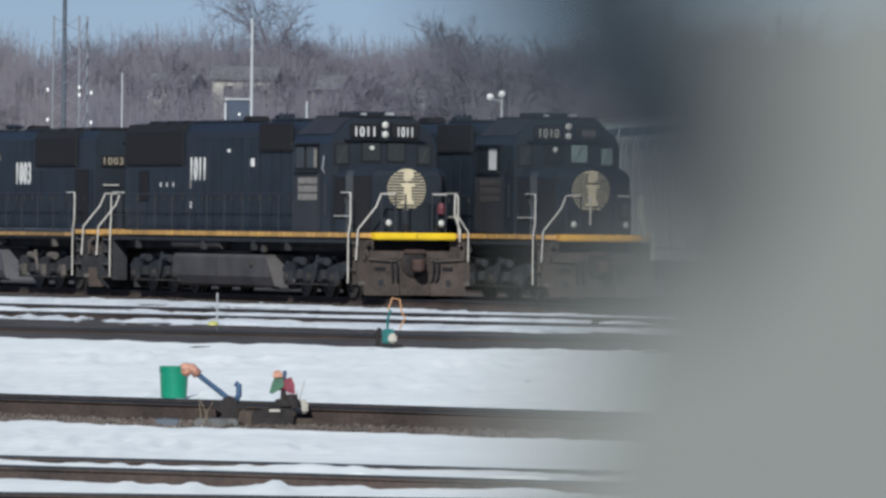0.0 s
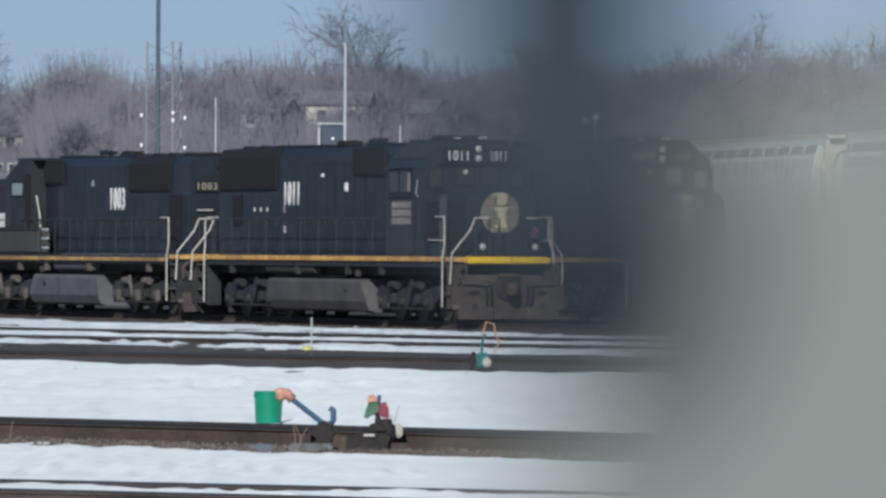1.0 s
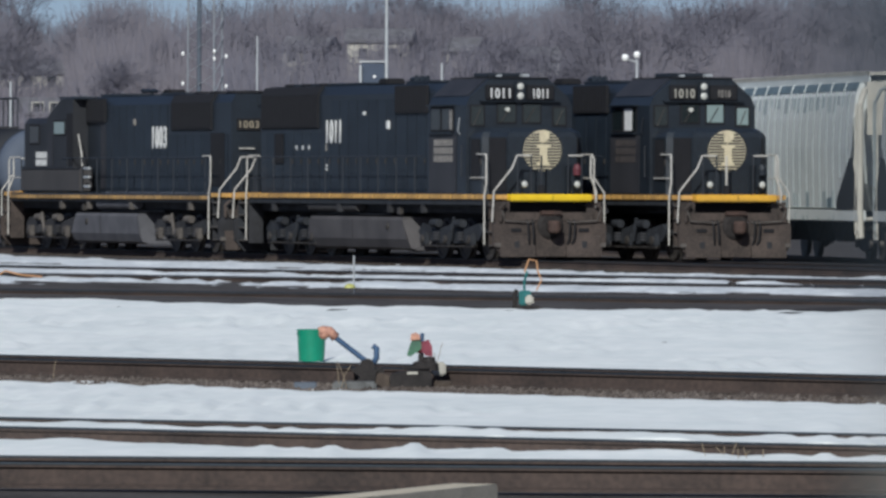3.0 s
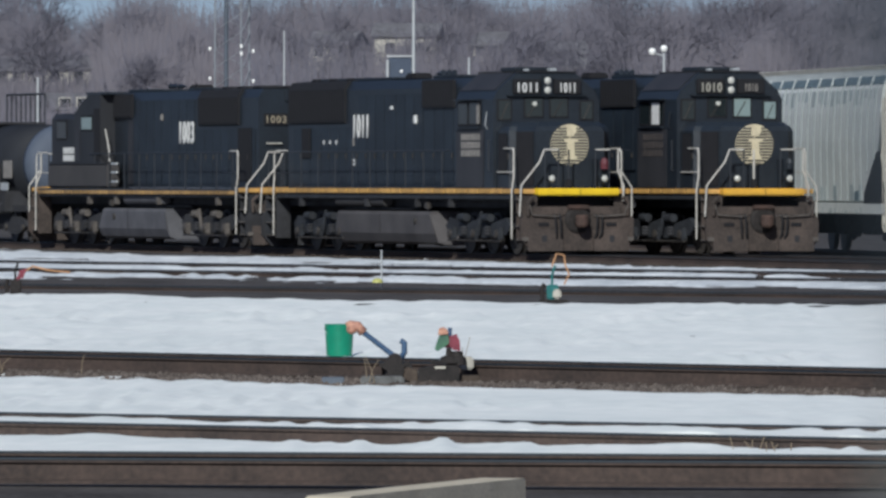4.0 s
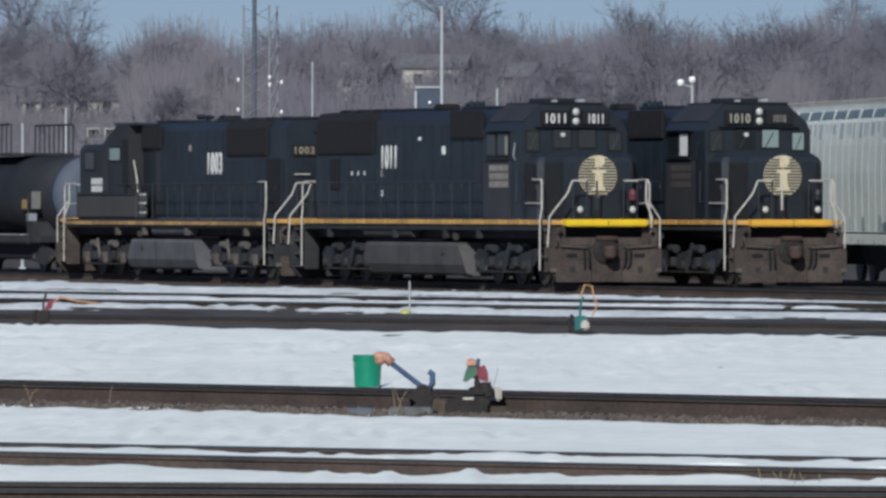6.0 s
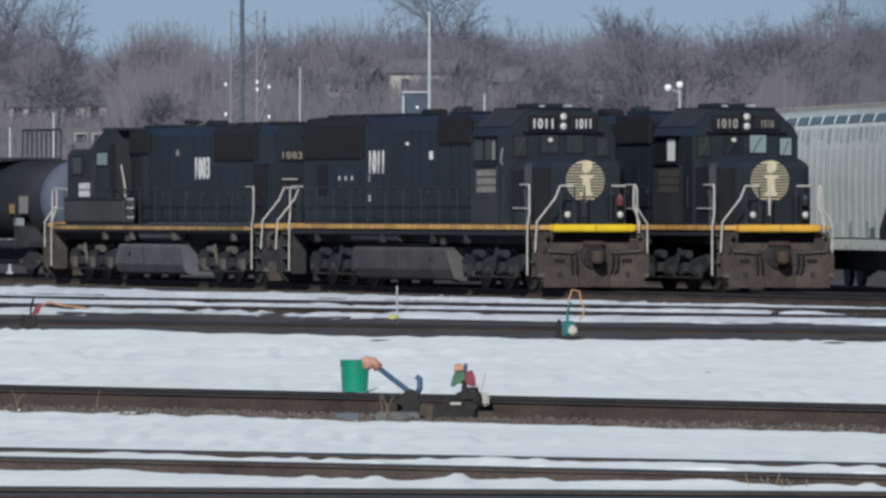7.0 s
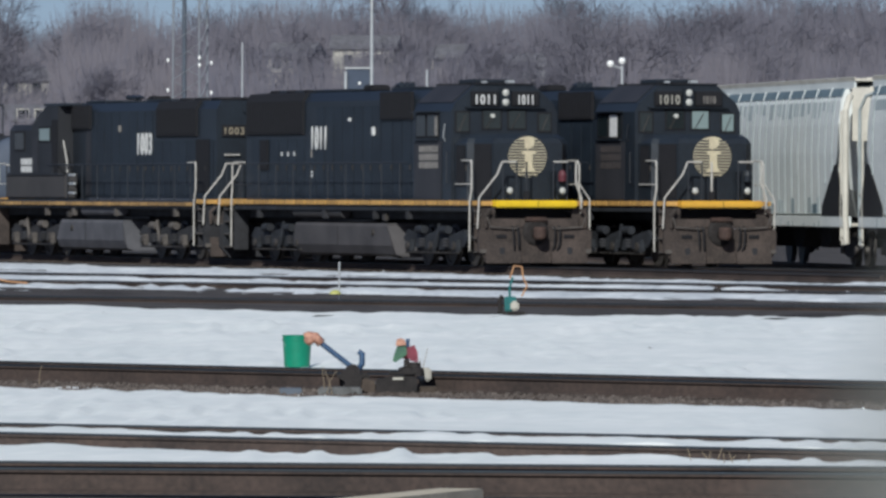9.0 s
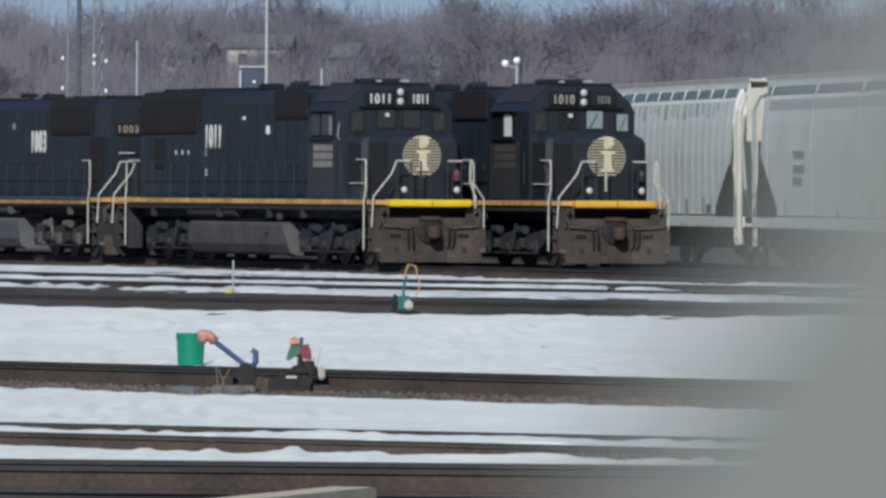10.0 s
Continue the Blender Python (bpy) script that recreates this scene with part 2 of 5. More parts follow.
def tube(bm, pts, r, sides=8, r_end=None):
    """A round bar along a line of points."""
    pts = [Vector(p) for p in pts]
    rings, a = [], None
    for i, p in enumerate(pts):
        d = (pts[min(i + 1, len(pts) - 1)] - pts[max(i - 1, 0)]).normalized()
        if a is None:
            a = d.cross(Vector((0.13, 0.31, 0.94)) if abs(d.z) < 0.9 else Vector((0.9, 0.3, 0.1)))
        a = (a - d * a.dot(d)).normalized()
        b = d.cross(a)
        rr = r if r_end is None else r + (r_end - r) * i / (len(pts) - 1)
        rings.append([bm.verts.new(p + (a * math.cos(t) + b * math.sin(t)) * rr) for t in [2 * math.pi * j / sides for j in range(sides)]])
    for q, s in zip(rings, rings[1:]):
        for j in range(sides):
            bm.faces.new((q[j], q[(j + 1) % sides], s[(j + 1) % sides], s[j]))
    bm.faces.new(rings[0][::-1])
    bm.faces.new(rings[-1])
    return bm


def bar(pts, r, sides=8, r_end=None):
    return tube(bmesh.new(), pts, r, sides, r_end)


def prism(section, x0, x1, axis="x"):
    """A closed section of (a, b) pairs drawn out along an axis."""
    bm = bmesh.new()
    def at(t, a, b):
        return {"x": (t, a, b), "y": (a, t, b), "z": (a, b, t)}[axis]
    lo = [bm.verts.new(at(x0, a, b)) for a, b in section]
    hi = [bm.verts.new(at(x1, a, b)) for a, b in section]
    n = len(section)
    for i in range(n):
        bm.faces.new((lo[i], lo[(i + 1) % n], hi[(i + 1) % n], hi[i]))
    bm.faces.new(lo[::-1])
    bm.faces.new(hi)
    return bm


def lathe(profile, sides=24, axis="z", at=(0, 0, 0)):
    """A turned body: profile of (radius, height)."""
    bm = bmesh.new()
    rings = []
    for r, h in profile:
        ring = []
        for j in range(sides):
            t = 2 * math.pi * j / sides
            c, s = r * math.cos(t), r * math.sin(t)
            p = {"z": (c, s, h), "x": (h, c, s), "y": (c, h, s)}[axis]
            ring.append(bm.verts.new((p[0] + at[0], p[1] + at[1], p[2] + at[2])))
        rings.append(ring)
    for q, s in zip(rings, rings[1:]):
        for j in range(sides):
            bm.faces.new((q[j], q[(j + 1) % sides], s[(j + 1) % sides], s[j]))
    if profile[0][0] > 1e-4:
        bm.faces.new(rings[0][::-1])
    if profile[-1][0] > 1e-4:
        bm.faces.new(rings[-1])
    bmesh.ops.remove_doubles(bm, verts=bm.verts, dist=1e-5)
    return bm


def lettering(text, height, material, parent, m, stretch=1.0, name="digit", label=""):
    """Raised characters in the built-in font, each a mesh of its own, standing in the local xz plane of m and read along +x."""
    shapes = []
    for ch in text:
        cu = bpy.data.curves.new("letters", "FONT")
        cu.body, cu.size, cu.extrude, cu.offset = ch, 1.0, 0.012, 0.014
        tmp = bpy.data.objects.new("letters", cu)
        scene.collection.objects.link(tmp)
        bpy.context.view_layer.update()
        shapes.append(bpy.data.meshes.new_from_object(tmp))
        bpy.data.objects.remove(tmp)
    f = height / 0.70
    step = 0.60
    for k, me in enumerate(shapes):
        xs, ys = [v.co.x for v in me.vertices], [v.co.y for v in me.vertices]
        mid = Matrix.Translation((-(max(xs) + min(xs)) / 2 + (k - (len(text) - 1) / 2) * step, -(max(ys) + min(ys)) / 2, 0))
        me.transform(m @ pose(0, 0, 0, 90, 0, 0) @ Matrix.Diagonal((f * stretch, f, 1, 1)) @ mid)
        me.materials.clear()
        me.materials.append(material)
        ob = new(name, me)
        ob.parent = parent
        tagged(ob, label)


def thing(name, m, label, category, group="", kind=""):
    e = new(name)
    e.matrix_world = m
    return tagged(e, label, category, group, kind)


def spot(px, dist):
    """The place sideways at a distance, from the picture's column when the camera looks straight ahead."""
    return (px - 784) / FPX * dist


def lattice(x, y, seed):
    """Smooth random numbers between -1 and 1 on a plane."""
    rng = np.random.default_rng(seed)
    tab = rng.uniform(-1, 1, (256, 256))
    xi, yi = np.floor(x).astype(int), np.floor(y).astype(int)
    fx, fy = x - xi, y - yi
    fx, fy = fx * fx * (3 - 2 * fx), fy * fy * (3 - 2 * fy)
    def g(a, b):
        return tab[a % 256, b % 256]
    return (g(xi, yi) * (1 - fx) + g(xi + 1, yi) * fx) * (1 - fy) + (g(xi, yi + 1) * (1 - fx) + g(xi + 1, yi + 1) * fx) * fy


def sheet(name, xs, ys, zfun, material, smooth=True):
    """A height field over the grid xs by ys."""
    gx, gy = np.meshgrid(xs, ys)
    z = zfun(gx, gy)
    w, h = len(xs), len(ys)
    i = (np.arange(h - 1)[:, None] * w + np.arange(w - 1)[None, :]).ravel()
    faces = np.stack([i, i + 1, i + 1 + w, i + w], 1)
    return mesh_ob(name, np.stack([gx.ravel(), gy.ravel(), z.ravel()], 1).tolist(), faces.tolist(), material, smooth=smooth)


# ---- ground ----
def hill(x, y):
    rise = np.clip(y - 480, 0, 620) * 0.026 * (1 + 0.10 * lattice(x / 60, y / 90, 5))
    return -0.2 + rise + np.where(y > 470, 0.25 * lattice(x / 9, y / 9, 6), 0) + np.where(y < 300, 0.012 * lattice(x * 1.1, y * 0.9, 8), 0)


gx = np.concatenate([np.linspace(-2500, -120, 12), np.linspace(-110, 110, 90), np.linspace(120, 2500, 12)])
gy = np.concatenate([np.linspace(-300, 40, 8), np.linspace(45, 300, 256), np.linspace(305, 1150, 120), np.linspace(1250, 4500, 8)])
ground = tagged(sheet("ground", gx, gy, hill, BALLAST), "dark grey-brown ballast and dirt of a rail yard", "ground", kind="structure")
ground.data.materials.append(LEAF_LITTER)
for p in ground.data.polygons:
    if p.center.y > 420:
        p.material_index = 1

# Depth of the snow by bands that follow the tracks: distance straight ahead, skew, height
BANDS = [(45, 0, -0.40), (61.5, -0.14, -0.40), (62.0, -0.14, -0.12), (66.0, -0.52, -0.060), (66.75, -0.54, -0.15), (67.0, -0.65, -0.15), (67.25, -0.65, -0.005),
         (68.9, -0.62, 0.0), (69.6, -0.58, -0.03), (70.2, -0.58, -0.06), (75, -0.7, -0.09), (86.2, -0.92, -0.125), (88.4, -0.90, -0.195), (90.8, -0.94, -0.222), (91.4, -0.98, -0.26), (93.8, -0.98, -0.26), (94.3, -0.98, -0.10),
         (98, -0.98, -0.09), (120, -0.85, -0.10), (144.5, -0.75, -0.08), (146.5, -0.75, -0.13), (147.3, -0.75, -0.36), (174, -0.9, -0.34), (177, -1.0, -0.16),
         (181, -1.0, -0.13), (184.5, -1.1, -0.24), (187, -1.2, -0.20), (188.6, -1.2, -0.11), (191.6, -1.25, -0.11), (192.6, -1.25, -0.23), (193.8, -1.27, -0.22), (194.6, -1.28, -0.10), (197.4, -1.3, -0.11), (199, -1.35, -0.25), (203, -1.35, -0.22), (205, -1.4, -0.12), (210, -1.5, -0.11),
         (211.5, -1.55, -0.22), (214, -1.6, -0.22), (216, -1.6, -0.135), (218.5, -2.3, -0.15), (221, -2.7, -0.32), (246, -2.7, -0.40), (330, -2.7, -0.40)]


def snow_height(x, y):
    out = np.empty_like(x)
    cols = np.array(BANDS, float)
    for j in range(x.shape[1]):
        xx = x[0, j]
        d = np.maximum.accumulate(cols[:, 0] + cols[:, 1] * xx * np.minimum(1, 60 / (20 + abs(xx))))
        out[:, j] = np.interp(y[:, j], d, cols[:, 2])
    far = np.clip((y - 60) / 110, 0.0, 1)
    # drifts, then lumps, then crumbs, all drawn out along the tracks
    drift = 0.022 * lattice(x / 3.1 + 7, y / 2.4, 21) + 0.018 * lattice(x / 1.1, y / 1.2, 22)
    lumps = 0.015 * lattice(x / 0.40 + 0.6 * lattice(x / 1.3, y / 5.0, 29), y / 3.6, 23) + 0.026 * lattice(x / 0.13, y / 2.2, 26) * np.clip(0.6 + 1.4 * lattice(x / 1.9, y / 9.0, 28), 0.15, 1.6) + 0.012 * lattice(x / 0.5, y / 0.6, 27)
    streak = 0.075 * lattice(x / 5.0 + y * 0.11, y / 2.6 + x * 0.30, 24) + 0.03 * lattice(x / 1.6, y / 1.9, 25)
    # thin tongues of snow between the far rails, lying along them
    along = y + 1.3 * x
    streak = streak + np.clip((y - 150) / 20, 0, 1) * (0.085 * lattice(x / 2.3 + 3, along / 2.1, 31) + 0.095 * lattice(x / 0.9, along / 1.3, 32) + 0.05 * lattice(x / 0.33, along / 0.9, 34))
    calm = np.where(y < 69, 0.36, np.where(y < 78, 0.55, 1.0))
    edge = np.where((y + 0.98 * x > 80) & (y + 0.98 * x < 92.5), 0.45, 1.0)
    drift, lumps = drift * edge, lumps * edge + 0.012 * (1 - edge) * lattice(x / 0.22, y / 0.5, 33)
    z = out + drift * calm * (0.55 + 0.4 * far) + lumps * np.where(y < 69, 0.95, np.where(y < 78, 0.75, 1.0)) + streak * far
    # far off the snow lies thin and flat
    z = z - 0.026 * np.clip((y - 172) / 6, 0, 1)
    cap = -0.122 + 0.008 * lattice(x / 2.0, y / 1.5, 35) + 0.4 * np.clip((166 - y) / 8, 0, 1)
    return np.minimum(z, cap)


LABEL_SNOW = "old snow lying in ragged patches between the tracks"
for x0, x1, dx, y0, y1, dy, cover in ((-9.2, 9.2, 0.065, 59, 72, 0.09, SNOW), (-9.2, 9.2, 0.065, 71.9, 100, 0.25, SNOW), (-13, 13, 0.1, 99.8, 152, 0.4, SNOW), (-26, 26, 0.25, 151.6, 322, 0.5, SNOW_DIRTY)):
    tagged(sheet("snow_cover", np.arange(x0, x1, dx), np.arange(y0, y1, dy), snow_height, cover), LABEL_SNOW, "snow", kind="stuff")

# ---- tracks ----
RAIL_SECTION = [(-0.07, -0.18), (0.07, -0.18), (0.07, -0.165), (0.012, -0.145), (0.010, -0.045), (0.036, -0.03), (0.036, -0.004), (0.028, 0.0),
                (-0.028, 0.0), (-0.036, -0.004), (-0.036, -0.03), (-0.010, -0.045), (-0.012, -0.145), (-0.07, -0.165)]


def track(name, dist, skew, length, label, ties=0, near=None, sunk=0.0):
    """Two rails and their ties, along a line that passes straight ahead at dist."""
    yaw = math.atan(skew)
    t = thing(name, pose(0, dist, -sunk, 0, 0, math.degrees(yaw)), label, "railway track", kind="structure")
    turn, y1 = 0.0, -1.435
    if near:
        # a second rail of its own direction
        turn, y1 = math.atan(near[1]) - yaw, (near[0] - dist) * math.cos(yaw)
    for y, extra in ((0.0, 0.0), (y1, turn)):
        m = Matrix.Translation(((near[0] - dist) * math.sin(yaw) if near and y else 0, y, 0)) @ Matrix.Rotation(extra, 4, "Z")
        r = part("rail", prism(RAIL_SECTION, -length, length), RAIL_RUST, t)
        r.data.transform(m)
        c = part("rail_head", boxed(-length, length, -0.039, 0.039, -0.012, 0.004, 0), RAIL_TOP, r, "dark blue-black rail head")
        c.data.transform(m)
    if ties:
        bm = boxed(-0.11, 0.11, -2.0, 0.58, -0.30, -0.172, 0.012)
        first = part("tie", bm, TIE, t)
        for i in range(1, ties):
            o = new("tie", first.data)
            o.parent = t
            o.location = ((i - ties / 2) * 0.53, 0.03 * math.sin(i * 7.1), 0.006 * math.sin(i * 3.3))
        first.location = (-ties / 2 * 0.53, 0, 0)
    return t


track("track_near", 61.3, -0.14, 22, "rusty rails of the yard track close to the viewer")
track("track_half_buried", 69.9, -0.58, 26, "rails of a turnout half buried in snow", 0, near=(67.05, -0.65))
track("track_switch", 93.5, -0.98, 30, "brown rails of the switch track in bare gravel", 60)
track("track_ballasted", 163.0, -0.82, 40, "low rails of a track in grey ballast", sunk=0.13)
track("track_snowy", 186.5, -1.15, 50, "rails between strips of snow", sunk=0.10)
track("track_far_snowy", 201.5, -1.35, 60, "far rails between strips of snow", sunk=0.10)

TH = 20.3
U = Vector((math.sin(radians(TH)), -math.cos(radians(TH)), 0))
N = Vector((math.cos(radians(TH)), math.sin(radians(TH)), 0))
NOSE = Vector((4.05, 221.5, 0))


def yard(along, across, turned=False):
    """A pose on the train's tracks: along them towards the viewer, across them to the right."""
    p = NOSE + U * along + N * across
    return pose(p.x, p.y, 0, 0, 0, TH - 90 + (180 if turned else 0))


def yard_track(name, across, label, m=None):
    t = thing(name, m or yard(0, across), label, "railway track", kind="structure")
    for y in (-0.7175, 0.7175):
        r = part("rail", prism([(a + y, b) for a, b in RAIL_SECTION], -130, 24), RAIL_RUST, t)
        part("rail_head", boxed(-130, 24, y - 0.039, y + 0.039, -0.012, 0.004, 0), RAIL_TOP, r, "dark blue-black rail head")
    first = part("tie", boxed(-0.11, 0.11, -1.3, 1.3, -0.30, -0.172, 0.012), TIE, t)
    for i in range(1, 120):
        o = new("tie", first.data)
        o.parent = t
        o.location = (15 - i * 0.55, 0.02 * math.sin(i * 5), 0)
    first.location = (15, 0, 0)


yard_track("track_locomotives", 0, "track under the pair of coupled locomotives")
yard_track("track_single_locomotive", 4.3, "track under the single locomotive")


HTH = 8.7
HU = Vector((math.sin(radians(HTH)), -math.cos(radians(HTH)), 0))


def hopper_line(along):
    """A pose on the curving track of the hopper cars, from the coupled ends of the two cars."""
    p = Vector((13.61, 219.94, 0)) + HU * along
    return pose(p.x, p.y, 0, 0, 0, HTH - 90)


yard_track("track_hoppers", 0, "track under the covered hopper cars", hopper_line(0))


# ---- locomotives ----
CAB = [(-1.5, 1.72), (1.5, 1.72), (1.5, 4.08), (1.38, 4.32), (0.82, 4.80), (-0.82, 4.80), (-1.38, 4.32), (-1.5, 4.08)]
HOOD = [(-0.95, 1.72), (0.95, 1.72), (0.95, 4.45), (0.80, 4.70), (-0.80, 4.70), (-0.95, 4.45)]


def truck(parent, cx, dusty):
    """A three-axle truck with its wheels, frames, springs and brake gear."""
    tan, frame_mat = (MOPBROWN, GRIME) if dusty else (TRUCK_DARK, TRUCK_DARK)
    t = part("truck", boxed(cx - 2.35, cx + 2.35, -0.95, 0.95, 0.62, 0.82, 0.03), GRIME, parent, "dusty six-wheel truck" if dusty else "blue-black six-wheel truck")
    for s in (-1, 1):
        sec = [(cx - 2.45, 0.72), (cx - 2.1, 0.95), (cx - 0.9, 0.78), (cx, 0.92), (cx + 0.9, 0.78), (cx + 2.1, 0.95), (cx + 2.45, 0.72), (cx + 2.1, 0.5), (cx + 0.5, 0.42), (cx - 0.5, 0.42), (cx - 2.1, 0.5)]
        part("side_frame", prism(sec, s * 1.12, s * 1.26, "y"), frame_mat, t)
        for dx in (-1.75, 0.0, 1.75):
            part("wheel", lathe([(0.0, s * 0.68), (0.58, s * 0.68), (0.58, s * 0.71), (0.51, s * 0.73), (0.51, s * 0.82), (0.44, s * 0.82), (0.40, s * 0.79), (0.18, s * 0.79), (0.16, s * 0.86), (0, s * 0.86)], 24, "y", (cx + dx, 0, 0.51)), STEEL, t)
            part("journal_box", boxed(cx + dx - 0.19, cx + dx + 0.19, s * 1.25, s * 1.40, 0.36, 0.70, 0.03), tan, t, "dusty journal box")
            part("journal_cap", lathe([(0.12, s * 1.40), (0.12, s * 1.44), (0.05, s * 1.46), (0, s * 1.46)], 12, "y", (cx + dx, 0, 0.52)), STEEL, t)
        for dx in (-0.9, 0.9):
            part("spring", lathe([(0.09, 0.48), (0.12, 0.52), (0.09, 0.56), (0.12, 0.60), (0.09, 0.64), (0.12, 0.68), (0.09, 0.72)], 12, "z", (cx + dx, s * 1.3, 0)), GRIME, t)
            part("brake_cylinder", bar([(cx + dx - 0.25, s * 1.33, 0.95), (cx + dx + 0.25, s * 1.33, 0.95)], 0.11, 10), tan, t)
        part("brake_rod", bar([(cx - 2.0, s * 1.36, 0.34), (cx + 2.0, s * 1.36, 0.34)], 0.025, 6), STEEL, t)
        part("shock_strut", bar([(cx + 0.32, s * 1.36, 0.5), (cx + 0.55, s * 1.36, 1.1)], 0.05, 8), tan, t)


def end_gear(p, sign, x, bright, front):
    """Steps, handrails, pilot, coupler and hoses at one end of a locomotive; sign is the way outwards."""
    f = x - sign * (0.25 if front else 0.0)
    sec = [(-1.52, 1.02), (1.52, 1.02), (1.59, 0.90), (1.58, 0.38), (1.30, 0.07), (0.42, 0.10), (-0.42, 0.10), (-1.30, 0.07), (-1.58, 0.38), (-1.59, 0.90)]
    pl = part("pilot", prism(sec, f - sign * 0.10, f + sign * 0.02), PILOT if front else GRIME, p, "dirty brown snowplough pilot" if front else "grimy snowplough pilot")
    for a, b in ((-1.42, -0.44), (0.44, 1.42)):
        part("plough_blade", prism([(f + sign * 0.021, 0.12), (f + sign * 0.14, 0.09), (f + sign * 0.05, 0.62), (f + sign * 0.021, 0.64)], a, b, "y"), PILOT, pl)
    for y in (-0.95, 0.95):
        part("hand_slot", boxed(f + sign * 0.02, f + sign * 0.045, y - 0.15, y + 0.15, 0.74, 0.84, 0.01), GRILLE, pl, "dark slot in the plate")
        part("wear_streak", boxed(f + sign * 0.075, f + sign * 0.10, y - 0.07, y + 0.07, 0.20, 0.50, 0.008), GRIME, pl)
        part("pilot_corner", boxed(f - sign * 0.06, f + sign * 0.10, y * 1.55 - 0.09, y * 1.55 + 0.09, 0.34, 0.46, 0.02), MOPBROWN, pl)
    part("end_plate", boxed(f - sign * 0.12, f - sign * 0.03, -1.25, 1.25, 1.025, 1.26, 0.02), PILOT, pl, "dusty end plate")
    # shade of the recess, painted as a near-black back panel
    part("recess_shade", boxed(f - sign * 0.60, f - sign * 0.45, -1.22, 1.22, 1.06, 1.54, 0.02), GRILLE, pl, "dark panel painted for the shade in the recess under the walkway")
    c = part("coupler", boxed(f - sign * 0.1, f + sign * 0.30, -0.13, 0.13, 0.76, 1.0, 0.05), IRON, p, "rusty knuckle coupler")
    part("knuckle", lathe([(0.0, 0.72), (0.14, 0.72), (0.17, 0.77), (0.17, 0.99), (0.14, 1.04), (0.0, 1.04)], 14, "z", (f + sign * 0.36, 0.0, 0)), RUSTY, c, "rust-brown knuckle")
    part("draft_pocket", lathe([(0.0, f), (0.36, f), (0.36, f + sign * 0.06), (0.28, f + sign * 0.09), (0.0, f + sign * 0.09)], 18, "x", (0, 0, 0.92)), IRON, c, "dark coupler pocket")
    part("pocket_top", boxed(f + sign * 0.0, f + sign * 0.14, -0.30, 0.30, 1.18, 1.30, 0.03), RUSTY, c)
    for y in (-0.52, -0.66, 0.52, 0.66):
        part("air_hose", bar([(f + sign * 0.04, y, 1.05), (f + sign * 0.14, y, 0.92), (f + sign * 0.14, y * 0.96, 0.55), (f + sign * 0.08, y * 0.9, 0.42)], 0.028, 6), GRILLE, pl)
    for y in (-1.0, 1.0):
        part("cut_lever", bar([(f + sign * 0.05, y * 0.45, 1.02), (f + sign * 0.10, y * 0.6, 1.0), (f + sign * 0.10, y * 1.3, 1.04), (f + sign * 0.12, y * 1.38, 1.30)], 0.022, 6), MOPBROWN, pl)
        part("uncoupling_bracket", bar([(f + sign * 0.06, y * 1.40, 1.02), (f + sign * 0.07, y * 1.42, 1.36), (f + sign * 0.06, y * 1.26, 1.50)], 0.045, 8), PILOT, pl)
    part("anticlimber", boxed(f - sign * 0.28, f + sign * 0.16, -1.14, 1.14, 1.55, 1.735, 0.03), YELLOW if bright else YELLOW_ORANGE if front else YELLOW_OLD, p, "yellow painted anticlimber" if bright else "orange-yellow anticlimber")
    if front:
        part("anticlimber_seam", boxed(f + sign * 0.161, f + sign * 0.166, 0.02, 0.035, 1.57, 1.72, 0), GRILLE, p)
    for s in (-1, 1):
        # stair well with treads
        st = part("step_well", boxed(x - sign * 0.92, x - sign * 0.88, s * 1.02, s * 1.46, 0.30, 1.62, 0.01), PILOT if front else GRIME, p, "tan dusty boarding steps" if front else "grimy boarding steps")
        part("step_side", boxed(f - sign * 0.14, f - sign * 0.11, s * 1.08, s * 1.50, 0.40, 1.54, 0.01), PILOT if front else TRUCK_DARK, st)
        for z in (0.36, 0.72, 1.08, 1.42):
            part("tread", boxed(x - sign * 0.88, f - sign * 0.14, s * 1.05, s * 1.5, z, z + 0.04, 0.008), MOPBROWN, st)
        part("walkway_corner", boxed(x - sign * 0.95, f - sign * 0.12, s * 1.145, s * 1.5, 1.595, 1.72, 0.01), YELLOW_OLD, p, "faded yellow sill corner")
        # stair handrails
        part("handrail", bar([(x - sign * 1.80, s * 1.46, 2.78), (x - sign * 1.02, s * 1.5, 2.78), (x - sign * 0.94, s * 1.52, 2.66), (x - sign * 0.94, s * 1.52, 2.02), (x - sign * 0.98, s * 1.56, 1.70), (x - sign * 0.98, s * 1.56, 0.40)], 0.022), RAILING, p, "cream painted grab rail")
        if front and s > 0:
            part("handrail", bar([(f, 1.16, 2.76), (f, 1.15, 2.20), (f, 1.31, 1.80), (f, 1.30, 1.40)], 0.026), RAILING, p, "cream painted grab rail")
            part("handrail", bar([(f, 1.20, 2.24), (f, 1.54, 1.76), (f, 1.54, 0.97)], 0.021), RAILING, p, "cream painted grab rail")
        else:
            part("handrail", bar([(f, s * 0.80, 2.75), (f, s * 0.93, 2.74), (f, s * 1.06, 2.42), (f, s * 1.57, 1.81), (f, s * 1.62, 1.00)], 0.023), RAILING, p, "cream painted grab rail")
        part("handrail_stanchion", bar([(f, s * 0.90, 1.73), (f, s * 0.90, 2.74)], 0.022), DARK_RAILING, p)
        part("handrail_brace", bar([(x - sign * 2.3, s * 1.46, 2.16), (x - sign * 0.95, s * 1.5, 2.16)], 0.017, 6), RAILING if front else DARK_RAILING, p)
